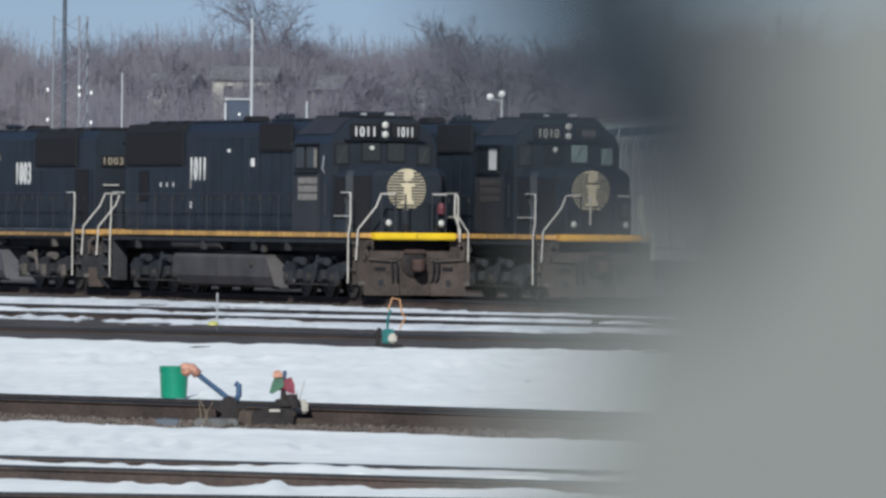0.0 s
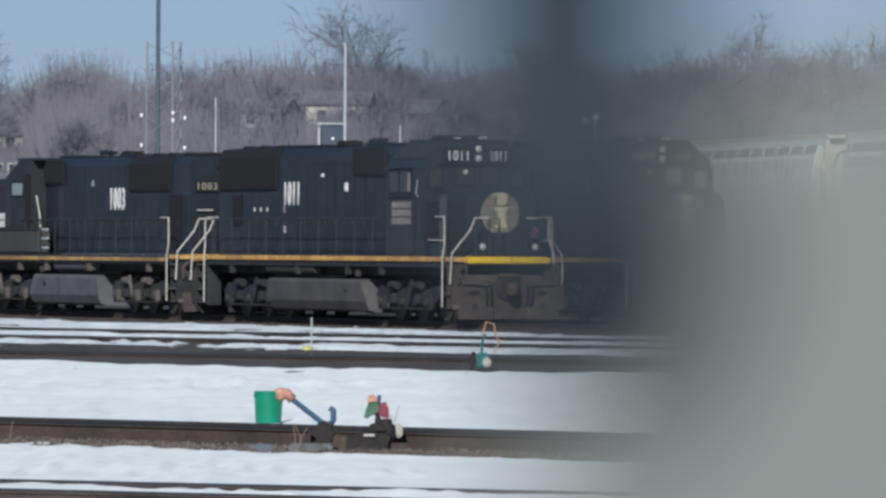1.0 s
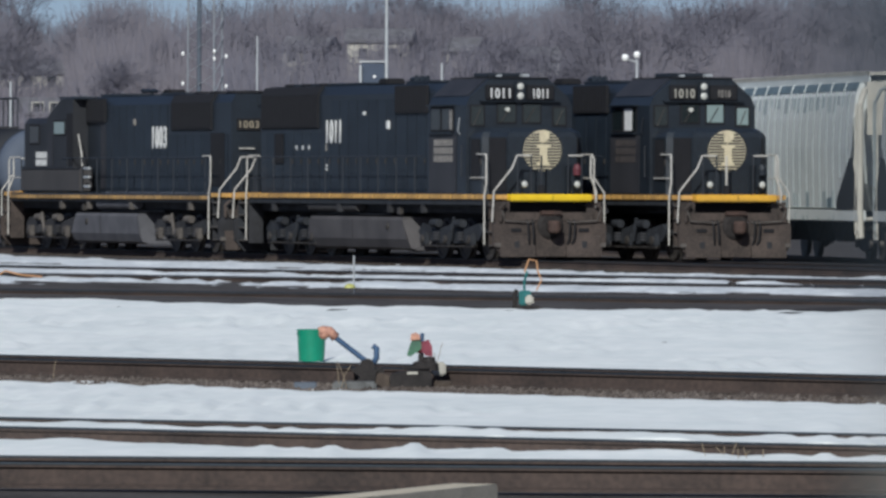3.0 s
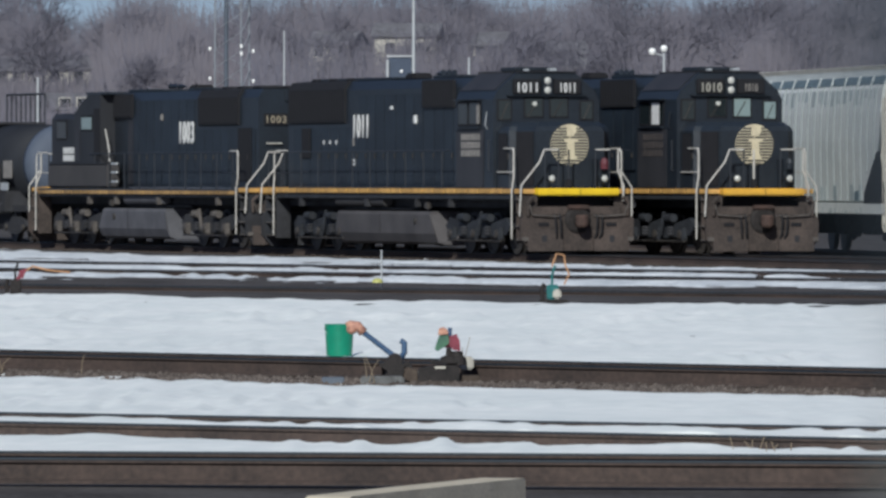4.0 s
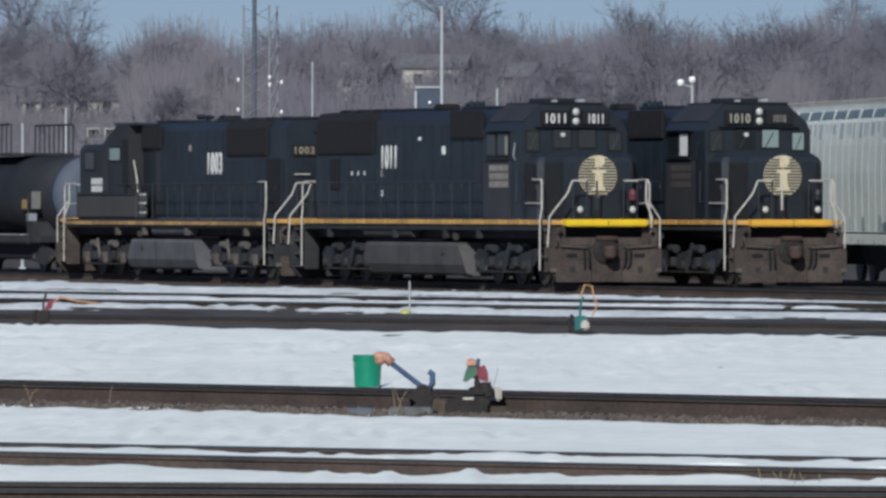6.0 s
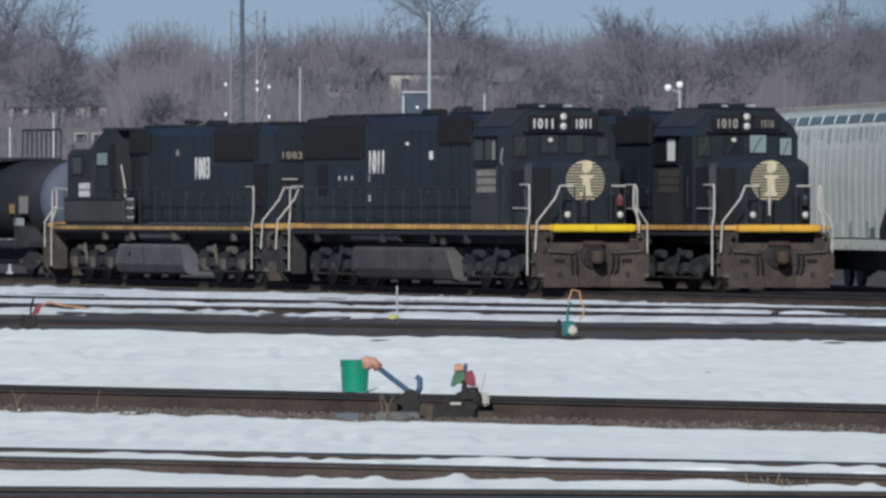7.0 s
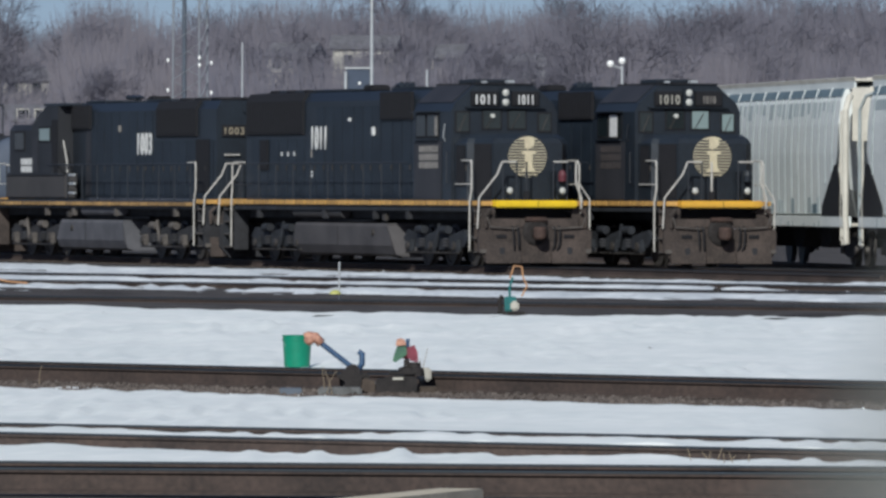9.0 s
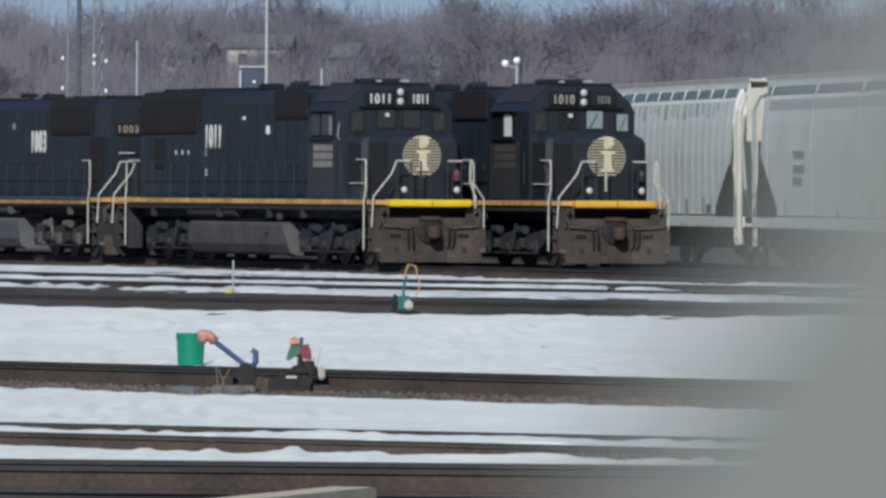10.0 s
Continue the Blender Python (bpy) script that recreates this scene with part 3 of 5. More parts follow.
        part("end_rail", bar([(f, s * 0.92, 2.75), (f, s * 0.52, 2.75)], 0.024), RAILING, p)
        part("end_rail_post", bar([(f, s * 0.52, 1.73), (f, s * 0.52, 2.75)], 0.022), DARK_RAILING, p)
        # ditch lights
        if not front:
            continue
        d = part("ditch_light", lathe([(0.0, f - sign * 0.05), (0.11, f - sign * 0.05), (0.13, f + sign * 0.10), (0.0, f + sign * 0.10)], 16, "x", (0, s * 0.74, 1.99)), BLACK, p)
        part("lens", lathe([(0.0, f + sign * 0.135), (0.06, f + sign * 0.125), (0.095, f + sign * 0.102), (0, f + sign * 0.1005)], 16, "x", (0, s * 0.74, 1.99)), LENSGLASS, d, "bright clear lamp glass", smooth=True)
    part("mu_cable_post", bar([(f, -0.24, 1.73), (f, -0.24, 2.75)], 0.026, 8), DARK_RAILING if bright else RAILING, p)
    part("mu_socket", boxed(f - sign * 0.05, f + sign * 0.05, -0.32, -0.16, 1.72, 1.98, 0.02), GRILLE, p)


def medallion(p, x):
    d = part("medallion", lathe([(0.0, x), (0.54, x), (0.54, x + 0.012), (0.0, x + 0.012)], 40, "x", (0, 0.0, 2.88)), CREAM, p, "round cream emblem with dark stripes")
    for i in range(13):
        z = -0.50 + i * 0.077
        h = math.sqrt(max(0.0, 0.535 ** 2 - z * z))
        gap = 0.09 if z > 0.22 else 0.02 if z > 0.17 else 0.16 if z > 0.06 else 0.085 if z > -0.30 else 0.17 if z > -0.40 else 0.0
        for s in (-1, 1):
            if h > gap + 0.03:
                part("stripe", boxed(x + 0.012, x + 0.019, s * gap, s * h, 2.88 + z - 0.023, 2.88 + z + 0.023, 0), BLACK, d, "dark stripe")
    part("dot", lathe([(0.0, x + 0.013), (0.135, x + 0.013), (0.135, x + 0.024), (0, x + 0.024)], 24, "x", (0, 0.05, 3.255)), CREAM, d)
    outline = [(-0.18, 3.03), (-0.18, 2.96), (-0.07, 2.93), (-0.07, 2.62), (-0.15, 2.57), (-0.15, 2.50), (0.15, 2.50), (0.15, 2.57), (0.08, 2.62), (0.08, 2.94), (0.18, 2.97), (0.18, 3.03)]
    part("stem", prism([(a + 0.05, b) for a, b in outline], x + 0.013, x + 0.024), CREAM, d)


def window(p, x0, x1, y, z0, z1, pale=False):
    """A window in the cab's side with a frame around its pane."""
    s = 1 if y > 0 else -1
    w = part("cab_window", boxed(x0, x1, y, y + s * 0.02, z0, z1, 0.01), GRILLE, p, "dark framed cab window")
    part("pane", boxed(x0 + 0.06, x1 - 0.06, y + s * 0.02, y + s * 0.026, z0 + 0.06, z1 - 0.06, 0), LITGLASS if pale else GLASS, w)


def lettering_block(cab, x0, x1, y, z0, z1, rows, material):
    """Rows of plain bars where worn words stand on a cab's side."""
    s = 1 if y > 0 else -1
    for r in range(rows):
        a, b = z0 + r * (z1 - z0) / rows, z0 + (r + 0.82) * (z1 - z0) / rows
        n = 6 + r
        for k in range(n):
            u = x0 + k * (x1 - x0) / n
            part("lettering_bar", boxed(u, u + (x1 - x0) / n - 0.045, y, y + s * 0.008, a, b, 0), material, cab, "worn pale lettering")


def wide_cab(L, number, pale, worn):
    """The crew cab with its windscreen and number boards, and the wide nose before it."""
    front = -2.50
    cab = part("cab", prism(CAB, -5.35, front), BLACK, L, "black crew cab with bevelled roof")
    # sunlit roof edge, painted in with a paler material than the cab
    part("cab_roof_lip", boxed(-5.4, front + 0.06, -0.86, 0.86, 4.802, 4.835, 0.01), GRIME, cab, "roof edge painted paler for the sun on it")
    part("air_conditioner", boxed(-4.5, -3.3, -0.58, 0.58, 4.835, 4.95, 0.04), BLACK, cab)
    part("antenna_base", boxed(-3.0, -2.75, 0.2, 0.4, 4.835, 4.92, 0.02), GALV, cab)
    part("antenna_base", boxed(-3.1, -2.95, -0.45, -0.3, 4.835, 4.90, 0.02), GALV, cab)
    for s in (-1, 1):
        part("roof_slope", prism([(s * 1.385, 4.325), (s * 1.40, 4.335), (s * 0.86, 4.797), (s * 0.85, 4.785)], -5.3, -2.7), CABSIDE, cab, "paler brown roof slope")
        window(L, -5.12, -4.34, s * 1.502, 3.38, 4.05)
        window(L, -4.30, -3.38, s * 1.502, 3.38, 4.05)
        part("blind", boxed(-4.20, -3.68, s * 1.53, s * 1.54, 3.42, 4.00, 0.004) if worn else boxed(-3.66, -3.46, s * 1.53, s * 1.54, 3.44, 3.98, 0.004), WHITE if worn else GREYLET, L, "pale blind behind the side window")
        part("armrest", boxed(-5.1, -3.4, s * 1.5, s * 1.60, 3.32, 3.37, 0.01), BLACK, cab)
        part("window_shade", boxed(-5.15, -3.3, s * 1.5, s * 1.66, 4.07, 4.10, 0.005), BLACK, cab)
        part("mirror_bracket", bar([(-2.95, s * 1.50, 3.30), (-2.90, s * 1.58, 3.40), (-2.78, s * 1.58, 3.75)], 0.018, 6), GALV if not worn else DARK_RAILING, cab)
        lettering_block(cab, -4.85, -3.40, s * 1.524, 2.58, 3.22, 3, WORNDARK if worn else GREYLET)
        part("cab_door", boxed(-5.25, -3.2, s * 1.502, s * 1.52, 1.75, 3.30, 0.01), CABSIDE, cab, "dusty brown-black cab side panel")
        part("cab_grab", bar([(-2.7, s * 1.51, 2.2), (-2.7, s * 1.56, 2.2), (-2.7, s * 1.56, 3.0), (-2.7, s * 1.51, 3.0)], 0.015, 6), DARK_RAILING, cab)
    # windscreen: two panes in the middle and two by the corners
    for a, b, z0, z1, lit in ((-1.36, -1.02, 3.56, 4.05, False), (-0.60, -0.12, 3.64, 4.10, False), (0.12, 0.58, 3.64, 4.10, pale), (0.98, 1.30, 3.58, 4.02, pale)):
        w = part("windscreen", boxed(front + 0.002, front + 0.022, a - 0.05, b + 0.05, z0 - 0.05, z1 + 0.05, 0.008), GRILLE, L, "dark windscreen pane in a frame")
        part("pane", boxed(front + 0.022, front + 0.028, a, b, z0, z1, 0), LITGLASS if lit else GLASS, w)
        part("wiper", bar([(front + 0.04, a + 0.06, z0 - 0.02), (front + 0.05, (a + b) / 2 + 0.08, z1 - 0.06)], 0.011, 6), STEEL, w)
    part("visor", boxed(front + 0.002, front + 0.14, -1.14, 1.14, 4.17, 4.20, 0.01), BLACK, L)
    for s in (-1, 1):
        nb = part("number_board", boxed(front + 0.002, front + 0.10, s * 0.19, s * 0.96, 4.23, 4.62, 0.02), GRILLE, L, "dark number board")
        lettering(number, (0.19 if s > 0 else 0.235) if worn else 0.25, GREYLET if worn and s > 0 else BOARDCREAM if worn else WHITE, nb, Matrix.Translation((front + 0.112, s * 0.57, 4.40)) @ pose(0, 0, 0, 0, 0, 90), 0.80 if s < 0 else 0.60)
    hl = part("headlight", boxed(front + 0.002, front + 0.12, -0.15, 0.15, 4.20, 4.72, 0.03), BLACK, L, "twin headlight housing")
    for z in (4.33, 4.58):
        part("lens", lathe([(0.0, front + 0.145), (0.06, front + 0.138), (0.095, front + 0.122), (0.095, front + 0.118), (0, front + 0.118)], 16, "x", (0, 0, z)), LENSGLASS, hl, "bright clear lamp glass", smooth=True)
    part("number_lamp", lathe([(0.0, front + 0.12), (0.06, front + 0.11), (0.06, front + 0.03), (0, front + 0.03)], 12, "x", (0, -0.36, 3.97)), LENSGLASS, L)
    # nose, drawn in towards the front, with a sloped rim on top
    plan = [(front + 0.002, 1.42), (-1.55, 1.42), (-1.45, 1.26), (-0.80, 0.97)]
    plan = plan + [(u, -v) for u, v in reversed(plan)]
    bm = bmesh.new()
    rings = [[bm.verts.new((u - (d if u > -2 else 0), v - math.copysign(d, v), z)) for u, v in plan] for d, z in ((0.0, 1.72), (0.0, 3.24), (0.06, 3.36), (0.20, 3.48))]
    for a, b in zip(rings, rings[1:]):
        for i in range(len(plan)):
            bm.faces.new((a[i], a[(i + 1) % len(plan)], b[(i + 1) % len(plan)], b[i]))
    bm.faces.new(rings[-1])
    bm.faces.new(rings[0][::-1])
    nose = part("nose", bm, BLACK, L, "black wide nose")
    for s in (-1, 1):
        flank = [(-1.42, s * 1.256), (-0.84, s * 0.998), (-0.835, s * 1.012), (-1.415, s * 1.270)]
        part("nose_door", prism(flank, 1.80, 3.22, "z"), GRILLE, nose, "dark nose door")
        part("nose_side_hatch", boxed(-2.30, -1.66, s * 1.422, s * 1.44, 2.10, 3.18, 0.01), GRILLE, nose, "dark recessed side hatch")
        part("hatch_catch", boxed(-1.60, -1.57, s * 1.42, s * 1.45, 2.50, 2.66, 0.005), STEEL, nose)


def old_cab(L):
    """The cab of the hindmost locomotive: a low glazed front, then a roof that climbs to the hood."""
    low = part("cab_front", prism([(-1.32, 1.72), (1.32, 1.72), (1.32, 3.80), (1.18, 3.98), (-1.18, 3.98), (-1.32, 3.80)], -4.40, -1.86), OLDCAB, L, "black low cab front")
    cab = part("cab", prism([(-4.40, 1.72), (-6.95, 1.72), (-6.95, 4.52), (-5.75, 4.52), (-4.402, 3.98)], -1.42, 1.42, "y"), OLDCAB, L, "black crew cab with a sloping roof")
    part("cab_roof", prism([(-5.50, 4.525), (-7.3, 4.525), (-7.3, 4.60), (-5.50, 4.60)], -1.40, 1.40, "y"), BLACK, cab, "thin overhanging cab roof")
    for s in (-1, 1):
        window(L, -6.22, -5.12, s * 1.422, 3.42, 3.90, True)
        window(L, -3.40, -2.40, s * 1.322, 3.16, 3.78)
        part("cab_door", boxed(-6.9, -6.35, s * 1.422, s * 1.435, 2.52, 4.10, 0.01), GRILLE, cab, "dark cab door")
        part("cab_panel", boxed(-5.0, -4.45, s * 1.422, s * 1.432, 2.52, 3.6, 0.01), CABSIDE, cab)
        lettering_block(low, -4.22, -2.98, s * 1.324, 2.52, 2.98, 2, WHITE)
        part("battery_box", boxed(-7.85, -2.05, s * 1.10, s * 1.50, 1.74, 2.42, 0.03), BOXGREY, L, "grey-brown battery box along the walkway")
        part("box_lid", boxed(-7.8, -2.1, s * 1.08, s * 1.52, 2.422, 2.45, 0.008), CABSIDE, L)
        part("ladder_rail", bar([(-7.98, s * 1.46, 2.50), (-7.80, s * 1.42, 2.85), (-7.40, s * 1.40, 3.46)], 0.022, 6), RAILING, L)
        for z in (1.86, 2.14, 2.40):
            part("step_cup", boxed(-8.62, -8.12, s * 1.40, s * 1.48, z, z + 0.07, 0.015), GALV, L, "shiny step")
    part("front_headlight", boxed(-1.855, -1.78, -0.16, 0.16, 3.40, 3.80, 0.03), BLACK, L, "twin headlight housing")


def locomotive(number, m, label, bright, rear_number=None, pale=False, worn=False, dusty=False):
    L = thing("locomotive", m, label, "locomotive", "black diesel locomotives")
    rear = -20.9
    tail, hood_front = (0.75, -6.9) if dusty else (0.52, -5.2)
    part("underframe", boxed(rear + 0.3, -0.80, -1.05, 1.05, 1.22, 1.60, 0.03), GRIME, L, "grimy dark underframe")
    part("centre_sill", boxed(rear + 0.5, -0.85, -0.42, 0.42, 0.80, 1.218, 0.02), GRILLE, L)
    part("walkway", boxed(rear + 0.92, -0.92, -1.49, 1.49, 1.605, 1.70, 0.01), BLACK, L)
    # sill stripe in panels
    for s in (-1, 1):
        n = 22
        for i in range(n):
            a = rear + 1.0 + i * (18.9 / n)
            part("sill_stripe", boxed(a + 0.045, a + 18.9 / n - 0.045, s * 1.49, s * 1.515, 1.53 if dusty else 1.60, 1.635 if dusty else 1.725, 0.004), YELLOW_WORN if dusty else YELLOW_OLD, L, "faded yellow sill panel")
        part("sill_skirt", boxed(rear + 0.95, -0.95, s * 1.40, s * 1.46, 1.44, 1.604, 0.01), TRUCK_DARK, L)
        for a in (-18.0, -12.6, -8.6, -6.0):
            part("jacking_pad", boxed(a, a + 0.18, s * 1.34, s * 1.48, 1.22, 1.44, 0.01), MOPBROWN if dusty else GRIME, L)
    truck(L, -4.3, dusty)
    truck(L, -16.6, dusty)
    # fuel tank and air reservoirs
    t0, t1 = (-13.2, -6.8) if dusty else (-15.1, -7.2)
    tank = part("fuel_tank", prism([(-1.36, 1.10), (1.36, 1.10), (1.42, 1.02), (1.41, 0.50), (1.30, 0.27), (1.10, 0.20), (-1.10, 0.20), (-1.30, 0.27), (-1.41, 0.50), (-1.42, 1.02)], t0, t1), TANK_GREY if dusty else TANK_BROWN, L, "dusty grey fuel tank")
    for v in tank.data.vertices:
        if v.co.z > 0.7:
            v.co.x += -0.38 if v.co.x > -8 else 0.12
    for s in (-1, 1):
        part("tank_seam", boxed(t0 + 3.6, t0 + 3.63, s * 1.405, s * 1.425, 0.5, 1.02, 0), GRIME, tank)
        part("filler_cap", lathe([(0.09, s * 1.40), (0.09, s * 1.46), (0.0, s * 1.47)], 12, "y", (t1 - 1.5, 0, 0.85)), STEEL, tank)
        a0, a1 = (-12.7, -9.1) if dusty else (-15.2, -11.3)
        part("air_reservoir", bar([(a0, s * 1.25, 1.38), (a0 + 0.08, s * 1.25, 1.38), (a1, s * 1.25, 1.38)], 0.15, 14), TANK_GREY if dusty else BOXGREY, L, "long dusty air reservoir")
        part("piping", bar([(-14.9, s * 1.20, 1.17), (-9.4, s * 1.20, 1.17), (-8.8, s * 1.20, 1.24)], 0.024, 6), TRUCK_DARK, L)
        part("valve", boxed(-8.0, -7.75, s * 1.30, s * 1.42, 1.16, 1.36, 0.03), STEEL, L)
    # long hood
    hood = part("long_hood", prism(HOOD, rear + tail, hood_front), BLACK, L, "black long engine hood")
    drop = 0.13 if dusty else 0.0
    for v in hood.data.vertices:
        if v.co.z > 4:
            v.co.z -= drop
    for s in (-1, 1):
        x = -19.9
        i = 0
        while x < (-9.2 if dusty else -6.0):
            wdt = (0.72, 0.72, 0.9, 0.72)[i % 4]
            top = 3.42 if x < -15.1 else (4.30 if x < -9.4 else 3.92)
            d = part("hood_door", boxed(x + 0.02, x + wdt - 0.02, s * 0.952, s * 0.972, 1.82, top, 0.006), BLACK_DOOR, hood)
            part("latch", boxed(x + wdt - 0.12, x + wdt - 0.06, s * 0.972, s * 0.995, 2.55, 2.68, 0.004), STEEL, d)
            x += wdt
            i += 1
        r0, r1 = (-18.5, -14.9) if dusty else (-20.2, -15.5)
        rad = part("radiator_section", prism([(s * 0.94, 3.52), (s * 1.02, 3.56), (s * 1.02, 4.48 - drop), (s * 0.90, 4.70 - drop), (s * 0.5, 4.74 - drop), (s * 0.5, 3.52)], r0, r1), GRILLE, L, "dark radiator intake section")
        for k in range(20):
            a = r0 + 0.1 + k * (r1 - r0 - 0.2) / 20
            part("radiator_slat", boxed(a, a + 0.10, s * 1.02, s * 1.034, 3.62, 4.44 - drop, 0), GRILLE, rad)
        g0, g1, gz = (-8.8, -7.05, 3.80) if dusty else (-9.2, -6.75, 3.90)
        g = part("dynamic_brake_grille", boxed(g0, g1, s * 0.953, s * 1.05, gz, 4.66 - drop, 0.02), GRILLE, L, "dark intake grille")
        for k in range(11):
            a = g0 + 0.08 + k * (g1 - g0 - 0.16) / 11
            part("grille_bar", boxed(a, a + 0.08, s * 1.05, s * 1.065, gz + 0.07, 4.60 - drop, 0), GRILLE, g)
        # side handrail with stanchions
        part("side_handrail", bar([(rear + 1.3, s * 1.45, 2.74), (-6.0, s * 1.45, 2.74)], 0.020, 6), DARK_RAILING, L)
        for k in range(10):
            part("stanchion", bar([(rear + 1.6 + k * 1.42, s * 1.45, 1.70), (rear + 1.6 + k * 1.42, s * 1.45, 2.74)], 0.018, 6), DARK_RAILING, L)
        # road number and small stencils on the hood
        face = Matrix.Translation((-13.75 if dusty else -14.24, s * 0.985, 3.34 if dusty else 3.44)) @ pose(0, 0, 0, 0, 0, 0 if s < 0 else 180)
        lettering(number, 0.63, WHITE, hood, face, 0.68 if dusty else 0.66)
        part("marker_lamp", boxed(-11.58, -11.42, s * 0.95, s * 1.02, 3.70, 3.90, 0.02) if dusty else boxed(-9.95, -9.75, s * 0.95, s * 1.02, 3.48, 3.72, 0.02), GREYLET if dusty else WHITE, hood, "small white marker lamp")
        if not dusty:
            part("stencil", boxed(-14.92, -14.80, s * 0.972, s * 0.984, 2.90, 3.10, 0), GREYLET, hood)
            for z in (2.36, 2.46):
                part("stencil", boxed(-14.96, -14.76, s * 0.972, s * 0.984, z, z + 0.07, 0), WHITE, hood)
            for k in range(3):
                part("stencil", boxed(-17.36 + k * 0.52, -17.26 + k * 0.52, s * 0.974, s * 0.986, 2.95, 3.06, 0), WHITE, hood)
            part("marker_lamp", boxed(-11.86, -11.66, s * 0.95, s * 1.01, 3.88, 3.98, 0.02), WHITE, hood, "small white marker lamp")
            part("vent_box", boxed(-19.06, -18.40, s * 0.972, s * 1.02, 2.55, 3.40, 0.02), GRILLE, hood, "dark vented box")
        else:
            part("vent_box", boxed(-19.6, -18.4, s * 0.972, s * 0.99, 1.9, 3.45, 0.02), GRILLE, hood, "dark tall hood door")
            part("hood_strip", boxed(-8.75, -8.30, s * 0.972, s * 0.985, 1.82, 3.76, 0.01), CABSIDE, hood, "dusty brownish door strip")
    # roof gear
    for cx in (-19.0, -17.6, -16.2):
        f = part("radiator_fan", lathe([(0.0, 4.70 - drop), (0.66, 4.70 - drop), (0.70, 4.74 - drop), (0.66, 4.80 - drop), (0.60, 4.80 - drop), (0.0, 4.77 - drop)], 24, "z", (cx, 0, 0)), GRILLE, L, "round roof fan housing")
        part("fan_hub", lathe([(0.16, 4.76 - drop), (0.16, 4.81 - drop), (0.0, 4.82 - drop)], 12, "z", (cx, 0, 0)), BLACK, f)
    part("roof_hatch", boxed(-19.4 if not dusty else -15.0, -12.7, -0.62, 0.62, 4.70 - drop, 4.79 - drop, 0.04), BLACK, L)
    part("exhaust_outlet", boxed(-12.6, -11.9, -0.28, 0.28, 4.70 - drop, 4.90 - drop, 0.05), GRILLE, L, "sooty exhaust stack")
    h = part("horn_bracket", bar([(-10.2, 0.0, 4.70 - drop), (-10.2, 0.0, 4.86 - drop)], 0.04), BLACK, L)
    for k in (-1, 0, 1):
        part("horn", bar([(-10.4, k * 0.14, 4.86 - drop), (-9.85, k * 0.16, 4.88 - drop)], 0.035, 10, 0.08), BLACK, h)
    part("roof_blister", boxed(-9.3, -7.4, -0.72, 0.72, 4.70 - drop, 4.80 - drop, 0.04), BLACK, L)
    # cab
    if dusty:
        old_cab(L)
    else:
        wide_cab(L, number, pale, worn)
        medallion(L, -0.797)
    part("sand_box", boxed(-0.78, -0.45, 0.62, 0.98, 1.72, 2.50, 0.03), BLACK, L)
    part("walkway_light", lathe([(0.0, 2.22), (0.10, 2.24), (0.11, 2.40), (0.07, 2.52), (0.0, 2.54)], 12, "z", (-0.28, 0.78, 0)), MAROON if bright else BLACK, L, "small round signal lamp")
    end_gear(L, 1, 0.0, bright, True)
    end_gear(L, -1, rear, False, False)
    # end of the long hood
    part("rear_number_board", boxed(rear + tail - 0.05, rear + tail - 0.002, -0.80, 0.80, 3.52, 3.86, 0.01), GRILLE, L)
    for s in (-1, 1):
        if rear_number:
            lettering(rear_number, 0.20, OLDCREAM, L, Matrix.Translation((rear + tail - 0.06, s * 0.45, 3.69)) @ pose(0, 0, 0, 0, 0, -90), 1.0)
        part("rear_grab", bar([(rear + tail - 0.03, s * 0.5 - 0.22, 3.0), (rear + tail - 0.09, s * 0.5 - 0.22, 3.0), (rear + tail - 0.09, s * 0.5 + 0.22, 3.0), (rear + tail - 0.03, s * 0.5 + 0.22, 3.0)], 0.02, 6), RAILING, L)
    part("rear_headlight", boxed(rear + tail - 0.09, rear + tail - 0.002, -0.16, 0.16, 4.2, 4.55, 0.03), BLACK, L)
    return L


locomotive("1011", yard(0, 0), "black diesel locomotive with bright yellow front beam, numbered 1011", True, "1011")
locomotive("1003", yard(-43.1, 0, True), "black diesel locomotive coupled back to back, numbered 1003", False, "1003", pale=True, dusty=True)
locomotive("1010", yard(2.3, 4.3), "black diesel locomotive standing alone with faded yellow beam, numbered 1010", False, "1010", pale=True, worn=True)


# ---- freight cars ----
def car_truck(p, cx):
    t = part("truck", boxed(cx - 0.3, cx + 0.3, -1.0, 1.0, 0.5, 0.75, 0.03), GRIME, p, "dark two-axle truck")
    for s in (-1, 1):
        part("side_frame", prism([(cx - 1.15, 0.5), (cx - 0.95, 0.68), (cx - 0.3, 0.8), (cx + 0.3, 0.8), (cx + 0.95, 0.68), (cx + 1.15, 0.5), (cx + 0.9, 0.38), (cx + 0.3, 0.26), (cx - 0.3, 0.26), (cx - 0.9, 0.38)], s * 0.98, s * 1.10, "y"), GRIME, t)
        for dx in (-0.88, 0.88):
            part("wheel", lathe([(0.0, s * 0.68), (0.5, s * 0.68), (0.5, s * 0.71), (0.455, s * 0.73), (0.455, s * 0.83), (0.38, s * 0.83), (0.34, s * 0.80), (0.12, s * 0.80), (0.1, s * 0.9), (0, s * 0.9)], 22, "y", (cx + dx, 0, 0.455)), STEEL, t)
            part("bearing_cap", lathe([(0.11, s * 1.1), (0.11, s * 1.16), (0, s * 1.17)], 10, "y", (cx + dx, 0, 0.46)), STEEL, t)


